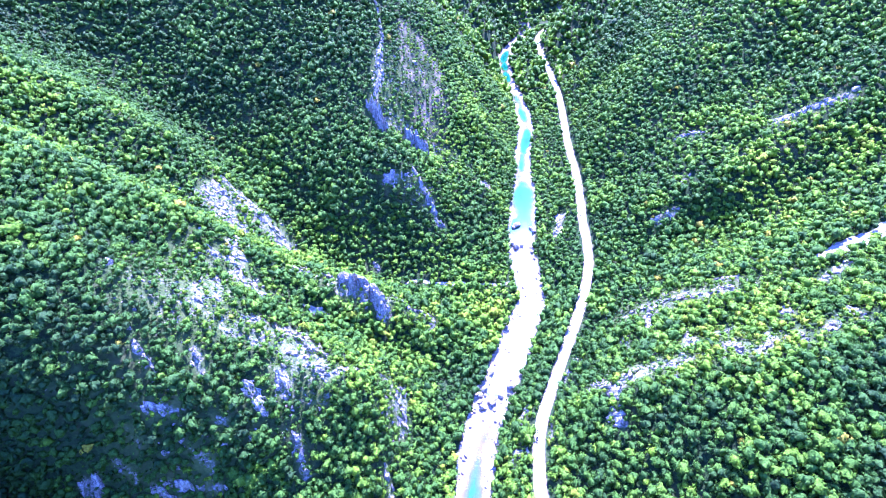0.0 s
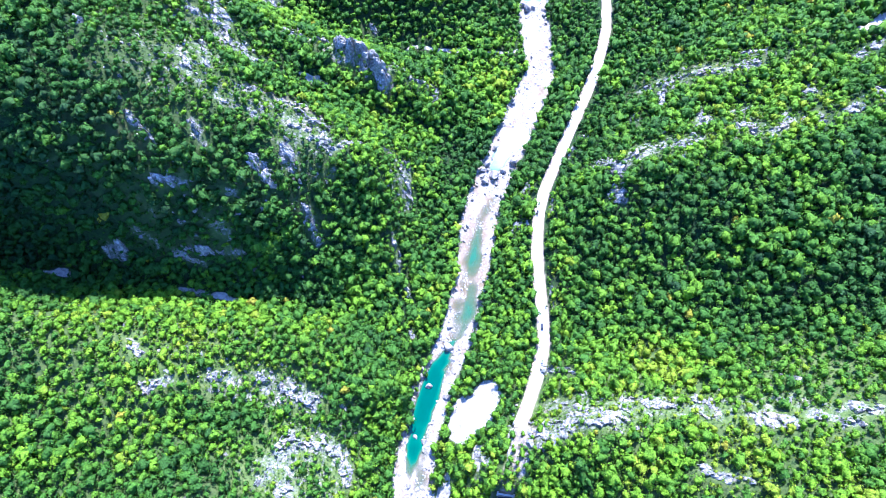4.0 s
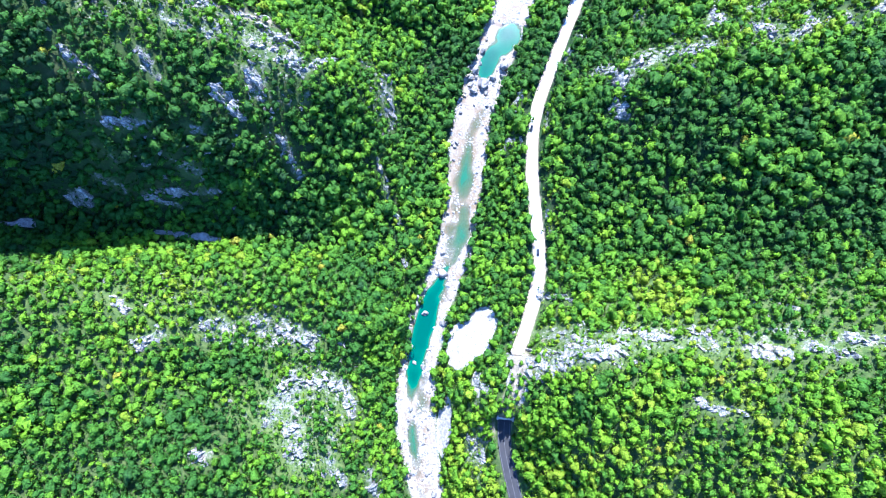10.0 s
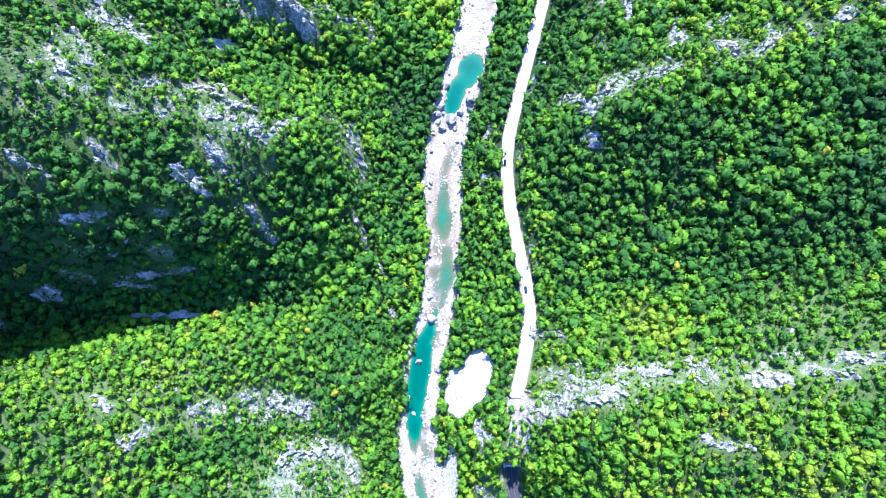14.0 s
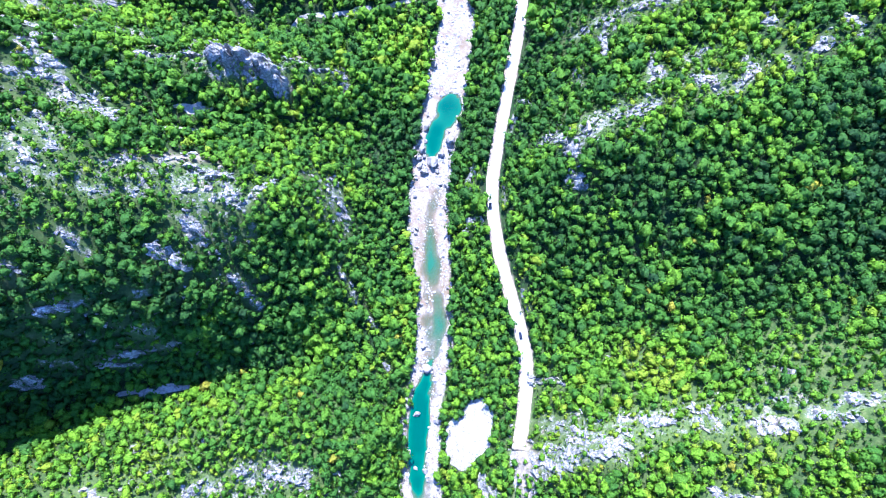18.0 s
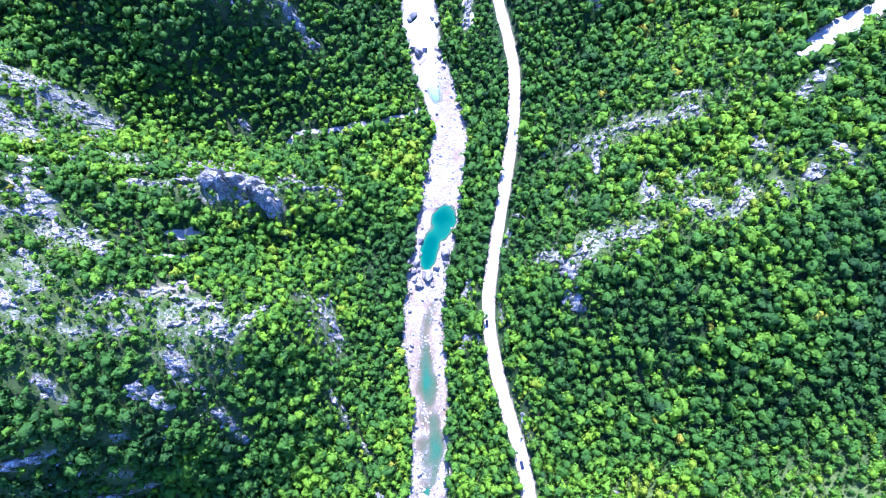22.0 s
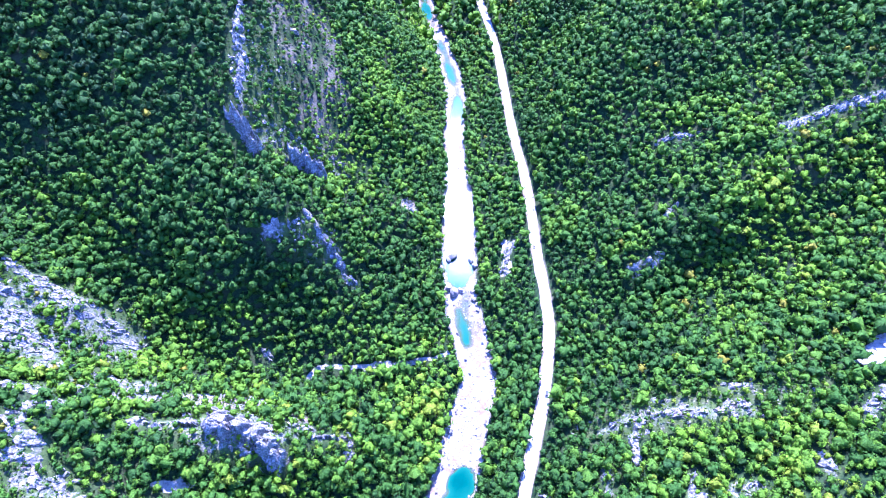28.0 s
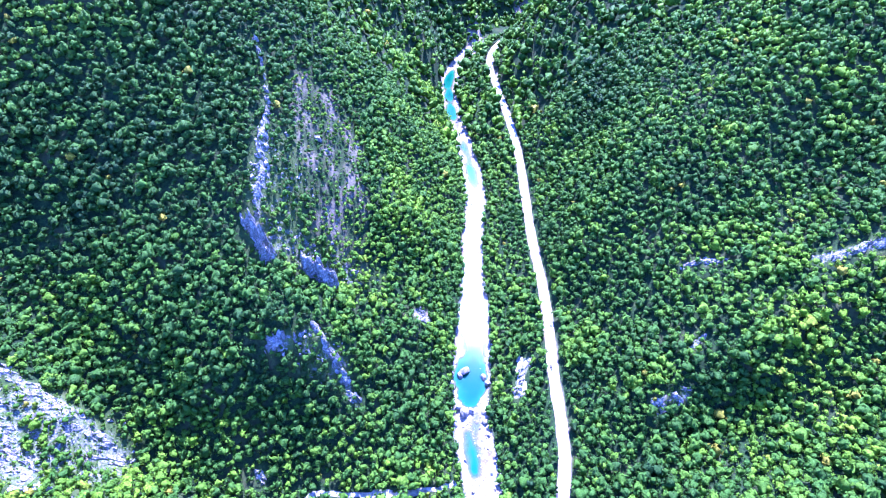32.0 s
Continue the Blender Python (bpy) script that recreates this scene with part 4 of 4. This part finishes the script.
# ---------------------------------------------------------------- rock outcrops and boulders
def outcrop(x0, y0, x1, y1, w, label, k, rise=0.0):
    """Cracked, fluted limestone standing out of the slope along a line, steeper to the south."""
    dx, dy = x1 - x0, y1 - y0
    ln = max(1.0, math.hypot(dx, dy))
    ux, uy = dx / ln, dy / ln
    a = np.arange(-1.4 * w, ln + 1.4 * w + 0.5, 0.8)
    b = np.arange(-1.4 * w, 1.4 * w + 0.5, 0.8)
    A, B = np.meshgrid(a, b)
    px, py = x0 + ux * A - uy * B, y0 + uy * A + ux * B
    wx, wy = px + 1.1 * fbm(px, py, 4.5, 3, 61), py + 1.1 * fbm(px, py, 4.5, 3, 62)
    r = np.hypot(np.maximum(np.maximum(-A, A - ln), 0), B) / w
    ragged = r + 1.25 * fbm(px, py, 9, 3, 63 + k) + 0.8 * fbm(px, py, 3.2, 2, 64 + k)
    mask = 1 - step01(0.62, 0.86, ragged)
    big, crack = cells(wx, wy, 4.2, 70)
    small, fine = cells(wx, wy, 1.9, 71)
    mask = mask * (big + 0.35 * small > (0.12 if rise > 4 else 0.28 if k == 3 and w > 5 else 0.72 if k == 4 else 0.55 if w > 3 else 0.42))
    block = (0.35 + 1.7 * big + 0.7 * small) * min(1.0, 0.35 + 0.09 * w) * (0.85 if k == 7 else 1.0) - 0.9 * (1 - step01(0.0, 0.22, crack)) - 0.35 * (1 - step01(0.0, 0.25, fine))
    south = B * (1 if ux >= 0 else -1) / w
    crestline = np.where(south > 0.25, 1 - step01(0.25, 1.2, south), 1 - step01(0.35, 1.25, 0.25 - south))
    flutes = np.abs(fbm(A + 0.25 * B, 0.16 * B, 5.5, 4, 72))
    up = mask * (block + rise * crestline * (0.55 + 0.9 * big) - 0.9 * rise * flutes) - 2.2 * (1 - mask)
    z = height(px, py) + up
    f = grid_faces(len(a), len(b))
    ob = sheet("rock_outcrop", np.stack([wx, wy, z], -1).reshape(-1, 3), f, rock_mat, smooth=False)
    return tagged(ob, label, "rock", "rock outcrops")


BANDS = [(BANK, "grey limestone slab on the wooded river bank"), (ROAD_CUT, "pale broken rock cut along the road edge"), (WEST_SPUR, "pale limestone ledge among green scrub on a sunny spur"), (EAST_SPUR, "white broken limestone pavement beside the road spur"),
         (DARK_WALL, "grey limestone face on the shaded wooded wall"), (WALL_TOP, "bleached limestone ledges along the wall's top edge"),
         (FIN, "upright grey limestone fin above the side gully"), (CRAG, "large bare white limestone crag on the ridge"),
         (EAST_RIDGE, "grey limestone ridge crest among trees"), (NEXT_RIDGE, "broken pale limestone on the wooded hillside"),
         (FAR_SPUR, "fluted grey limestone rib on the distant spur")]
for k, (band, label) in enumerate(BANDS):
    for row in band:
        outcrop(*row, label, k, {6: 0.75 * row[4], 10: 13.0 if row[4] >= 7 else 2.2, 7: 0.6, 4: 2.4, 1: 1.5, 2: 1.4}.get(k, 0.8))


def boulder_mesh(rng):
    """A blocky boulder, split along flat joints, with worn edges."""
    bm = bmesh.new()
    bmesh.ops.create_icosphere(bm, subdivisions=3, radius=1.0)
    cuts = [(Vector(rng.normal(size=3)).normalized(), rng.uniform(0.48, 0.74)) for k in range(9)]
    for v in bm.verts:
        for c, reach in cuts:
            over = v.co.dot(c) - reach
            if over > 0:
                v.co -= c * over * 0.94
        v.co *= 1 + 0.10 * noise.noise(v.co * 2.2 + cuts[0][0] * 9) + 0.05 * noise.noise(v.co * 6.0 + cuts[1][0] * 5)
    me = bpy.data.meshes.new("boulder")
    bm.to_mesh(me)
    bm.free()
    me.materials.append(boulder_mat)
    return me


rock_rng = np.random.default_rng(8)
STONES = [boulder_mesh(rock_rng) for k in range(9)]


def boulder(x, y, size, label, group, flat=0.75):
    z = float(height(np.array([x]), np.array([y]))[0])
    ob = new("boulder", STONES[rock_rng.integers(len(STONES))])
    turn = Euler((rock_rng.uniform(-0.3, 0.3), rock_rng.uniform(-0.3, 0.3), rock_rng.uniform(0, 6.28))).to_matrix().to_4x4()
    ob.matrix_world = Matrix.Translation((x, y, max(z, -1.2) + 0.42 * size * flat)) @ turn @ Matrix.Diagonal((size, size * rock_rng.uniform(0.65, 1.0), size * flat, 1))
    return tagged(ob, label, "boulder", group)


# the large ones, by the pools: x, y, half size
for x, y, s in [(-33, 87, 4.4), (-34.5, 82, 3.0), (-29, 76, 2.9), (-36, 90, 2.4), (-38.5, 73, 2.6), (-39.5, 60, 3.4), (-40, 66, 3.0), (-38, 54, 2.4), (9.4, 268, 2.9), (4.5, 252, 3.2), (3, 236, 3.2), (9.8, 241.5, 4.8), (1, 241, 2.6), (0.5, 247, 3.0), (-1, 254, 2.2), (5, 247, 1.8),
                (8, 259, 2.2), (25.5, 255, 4.2), (24, 248, 2.6), (36, 455, 4.6), (32, 452, 3.4), (51, 450, 3.6), (53, 444, 3.0), (35, 420, 5.0), (31, 424, 3.6), (40, 422, 3.0)]:
    boulder(x, y, s, "large pale limestone boulder beside a turquoise pool", "boulders at the pools", 0.9)
# the rest, strewn along the bed's edges and over the bouldery reaches
n = 0
while n < 230:
    y = rock_rng.uniform(-60, 470)
    rough = 1.0 if y < 50 or 95 < y < 132 or 225 < y < 255 or 395 < y < 440 else 0.35
    if rock_rng.uniform() > rough:
        continue
    side = rock_rng.choice((-1, 1)) * (rock_rng.uniform(0.5, 1.1) if rough < 1 else rock_rng.uniform(0.1, 1.1))
    boulder(river_x(y) + side * river_w(y), y, 0.55 + rock_rng.exponential(0.55), "pale rounded boulder on the gravel river bed", "boulders in the river bed")
    n += 1


def rubble(n, y0, y1, seed):
    """Cobbles too many to count, in one mesh."""
    rng = np.random.default_rng(seed)
    y = rng.uniform(y0, y1, n)
    x = river_x(y) + np.clip(rng.normal(0, 0.75, n), -1.15, 1.15) * river_w(y)
    keep = (pool_depth(x, y) < 0.4) & (fbm(x, y, 15, 3, 90) > -0.25)
    x, y = x[keep], y[keep]
    z = height(x, y)
    unit = np.array([(1, 0, 0), (0.3, 0.9, 0.1), (-0.8, 0.5, 0), (-0.7, -0.6, 0.1), (0.4, -0.9, 0), (0.1, 0.1, 0.7)])
    size = (0.25 + rng.exponential(0.28, len(x)))[:, None, None]
    a = rng.uniform(0, 6.28, len(x))[:, None]
    u = unit[None] * (1 + rng.uniform(-0.25, 0.25, (len(x), 6, 3)))
    v = np.stack([u[..., 0] * np.cos(a) - u[..., 1] * np.sin(a), u[..., 0] * np.sin(a) + u[..., 1] * np.cos(a), u[..., 2]], -1) * size
    v += np.stack([x, y, z], -1)[:, None]
    f = np.array([(0, 1, 5), (1, 2, 5), (2, 3, 5), (3, 4, 5), (4, 0, 5)])
    f = (np.arange(len(x))[:, None, None] * 6 + f).reshape(-1, 3)
    ob = sheet("cobbles", v.reshape(-1, 3), f, stone_mat, smooth=False)
    return tagged(ob, "pale limestone cobbles strewn over the river bed", "cobbles", kind="stuff")


rubble(9000, -100, 700, 4)


def angular(n, x, y, seed, low, more, name, label, mat):
    """Broken blocks lying on the slope, too many to count, in one mesh."""
    rng = np.random.default_rng(seed)
    z = height(x, y)
    unit = np.array([(1, -0.9, -0.6), (0.9, 1, -0.6), (-1, 0.8, -0.6), (-0.8, -1, -0.6), (0.7, -0.5, 0.7), (0.5, 0.7, 0.8), (-0.6, 0.5, 0.75), (-0.5, -0.7, 0.65)])
    size = (low + rng.exponential(more, n))[:, None, None]
    a = rng.uniform(0, 6.28, n)[:, None]
    u = unit[None] * (1 + rng.uniform(-0.38, 0.38, (n, 8, 3))) * np.stack([np.ones(n), rng.uniform(0.5, 1, n), rng.uniform(0.4, 1.1, n)], -1)[:, None]
    v = np.stack([u[..., 0] * np.cos(a) - u[..., 1] * np.sin(a), u[..., 0] * np.sin(a) + u[..., 1] * np.cos(a), u[..., 2]], -1) * size
    v += np.stack([x, y, z + 0.1], -1)[:, None]
    f = np.array([(4, 5, 6, 7), (0, 1, 5, 4), (1, 2, 6, 5), (2, 3, 7, 6), (3, 0, 4, 7)])
    f = (np.arange(n)[:, None, None] * 8 + f).reshape(-1, 4)
    ob = sheet(name, v.reshape(-1, 3), f, mat, smooth=False)
    return tagged(ob, label, "rocks", kind="stuff")


jx, jy = np.meshgrid(np.arange(-290, 300, 2.6), np.arange(-70, 620, 2.6))
jx, jy = jx.ravel() + rock_rng.uniform(-1.3, 1.3, jx.size), jy.ravel() + rock_rng.uniform(-1.3, 1.3, jx.size)
clump = step01(-0.1, 0.35, fbm(jx, jy, 9, 3, 19))
strewn = rock_rng.uniform(size=jx.size) < clump * (0.8 * stony(jx, jy) + 0.12 * dryness(jx, jy))
strewn &= (np.abs(road_side(jx, jy)) > 5) & (np.abs(river_side(jx, jy)) > river_w(jy) + 1) & (yard(jx, jy) < 0.3)
jx, jy = jx[strewn], jy[strewn]
angular(len(jx), jx, jy, 31, 0.5, 0.55, "limestone_blocks", "broken pale limestone blocks strewn over stony scrub", rock_mat)

# ---------------------------------------------------------------- tunnel portals and cars
def part(name, bm, mat, parent, label=""):
    me = bpy.data.meshes.new(name)
    bm.to_mesh(me)
    bm.free()
    me.materials.append(mat)
    ob = new(name, me)
    ob.parent = parent
    return tagged(ob, label)


def box(bm, x0, x1, y0, y1, z0, z1):
    c = Matrix.Translation(((x0 + x1) / 2, (y0 + y1) / 2, (z0 + z1) / 2)) @ Matrix.Diagonal((x1 - x0, y1 - y0, z1 - z0, 1))
    return bmesh.ops.create_cube(bm, size=1.0, matrix=c)["verts"]


def plain(name, colour, rough=0.5, metal=0.0):
    m, t, p = material(name)
    t.links.new(ramp(t, grain(t, 0.6, 4), (0.3, tuple(0.85 * c for c in colour)), (0.7, colour)), p.inputs["Base Color"])
    p.inputs["Roughness"].default_value, p.inputs["Metallic"].default_value = rough, metal
    return m


glass_mat = plain("dark_glass", (0.02, 0.025, 0.03), 0.08)
tyre_mat = plain("tyre_rubber", (0.02, 0.02, 0.02), 0.9)
rim_mat = plain("alloy", (0.5, 0.5, 0.52), 0.35, 0.9)


def car(y, lane, paint, label, forth=1):
    """A parked family car: body, cabin, glass, lights, four wheels."""
    sl = float((road_x(y + 2.0) - road_x(y - 2.0)) / 4)
    top = new("car")
    x = float(road_x(np.array([y]))[0]) + lane
    top.matrix_world = Matrix.Translation((x, y, float(road_z(y)) + 0.07)) @ Matrix.Rotation(-math.atan(sl) + (0 if forth > 0 else math.pi), 4, "Z")
    tagged(top, label, "car", "cars on the road")
    bm = bmesh.new()
    box(bm, -0.88, 0.88, -2.15, 2.15, 0.28, 0.86)
    bmesh.ops.bevel(bm, geom=bm.edges[:], offset=0.14, segments=2, affect="EDGES")
    body = part("body", bm, paint, top)
    bm = bmesh.new()
    for v in box(bm, -0.80, 0.80, -1.55, 0.75, 0.84, 1.42):
        if v.co.z > 1:
            v.co.x *= 0.80
            v.co.y = v.co.y * 0.72 - 0.10
    bmesh.ops.bevel(bm, geom=bm.edges[:], offset=0.06, segments=2, affect="EDGES")
    part("cabin", bm, glass_mat, top, "dark tinted windows")
    bm = bmesh.new()
    box(bm, -0.60, 0.60, -1.15, 0.42, 1.405, 1.445)
    part("roof", bm, paint, top)
    for sx in (-1, 1):
        bm = bmesh.new()
        box(bm, sx * 0.62 - 0.16, sx * 0.62 + 0.16, 2.10, 2.17, 0.58, 0.72)
        part("headlight", bm, rim_mat, body, "clear headlight")
        for sy in (-1.32, 1.34):
            m = Matrix.Translation((sx * 0.80, sy, 0.31)) @ Matrix.Rotation(math.pi / 2, 4, "Y")
            bm = bmesh.new()
            bmesh.ops.create_cone(bm, cap_ends=True, segments=18, radius1=0.31, radius2=0.31, depth=0.2, matrix=m)
            wheel = part("wheel", bm, tyre_mat, top, "black tyre")
            bm = bmesh.new()
            bmesh.ops.create_cone(bm, cap_ends=True, segments=12, radius1=0.19, radius2=0.17, depth=0.22, matrix=m)
            part("rim", bm, rim_mat, wheel)


dark_paint = plain("dark_blue_paint", (0.02, 0.025, 0.045), 0.25, 0.3)
grey_paint = plain("grey_paint", (0.08, 0.085, 0.09), 0.25, 0.5)
red_paint = plain("black_paint", (0.012, 0.012, 0.013), 0.2)
car(114.5, -1.2, dark_paint, "small dark blue car on the bleached road")
car(199.0, -1.8, red_paint, "black car on the mountain road", -1)
car(328.0, 1.8, grey_paint, "grey car driving up the valley road")
car(446.0, -1.8, red_paint, "black car on the far stretch of road", -1)


def portal(y, out, label):
    """Concrete frame where the road goes into the rock."""
    top = new("tunnel_portal")
    x = float(road_x(np.array([y]))[0])
    sl = float((road_x(y + 2.0) - road_x(y - 2.0)) / 4)
    top.matrix_world = Matrix.Translation((x, y, float(road_z(y)))) @ Matrix.Rotation(-math.atan(sl), 4, "Z")
    tagged(top, label, "portal", kind="structure")
    for sx in (-1, 1):
        bm = bmesh.new()
        box(bm, sx * 4.6 - 0.4, sx * 4.6 + 0.4, -1.2, 1.2, -0.4, 5.2)
        part("jamb", bm, concrete_mat, top)
    bm = bmesh.new()
    box(bm, -5.0, 5.0, -0.5, 0.5, 5.2, 5.9)
    part("lintel", bm, concrete_mat, top)


portal(TUNNEL[0] - 1.5, -1, "concrete tunnel portal in a limestone spur")
portal(TUNNEL[1] + 1.5, 1, "concrete tunnel portal in a limestone spur")
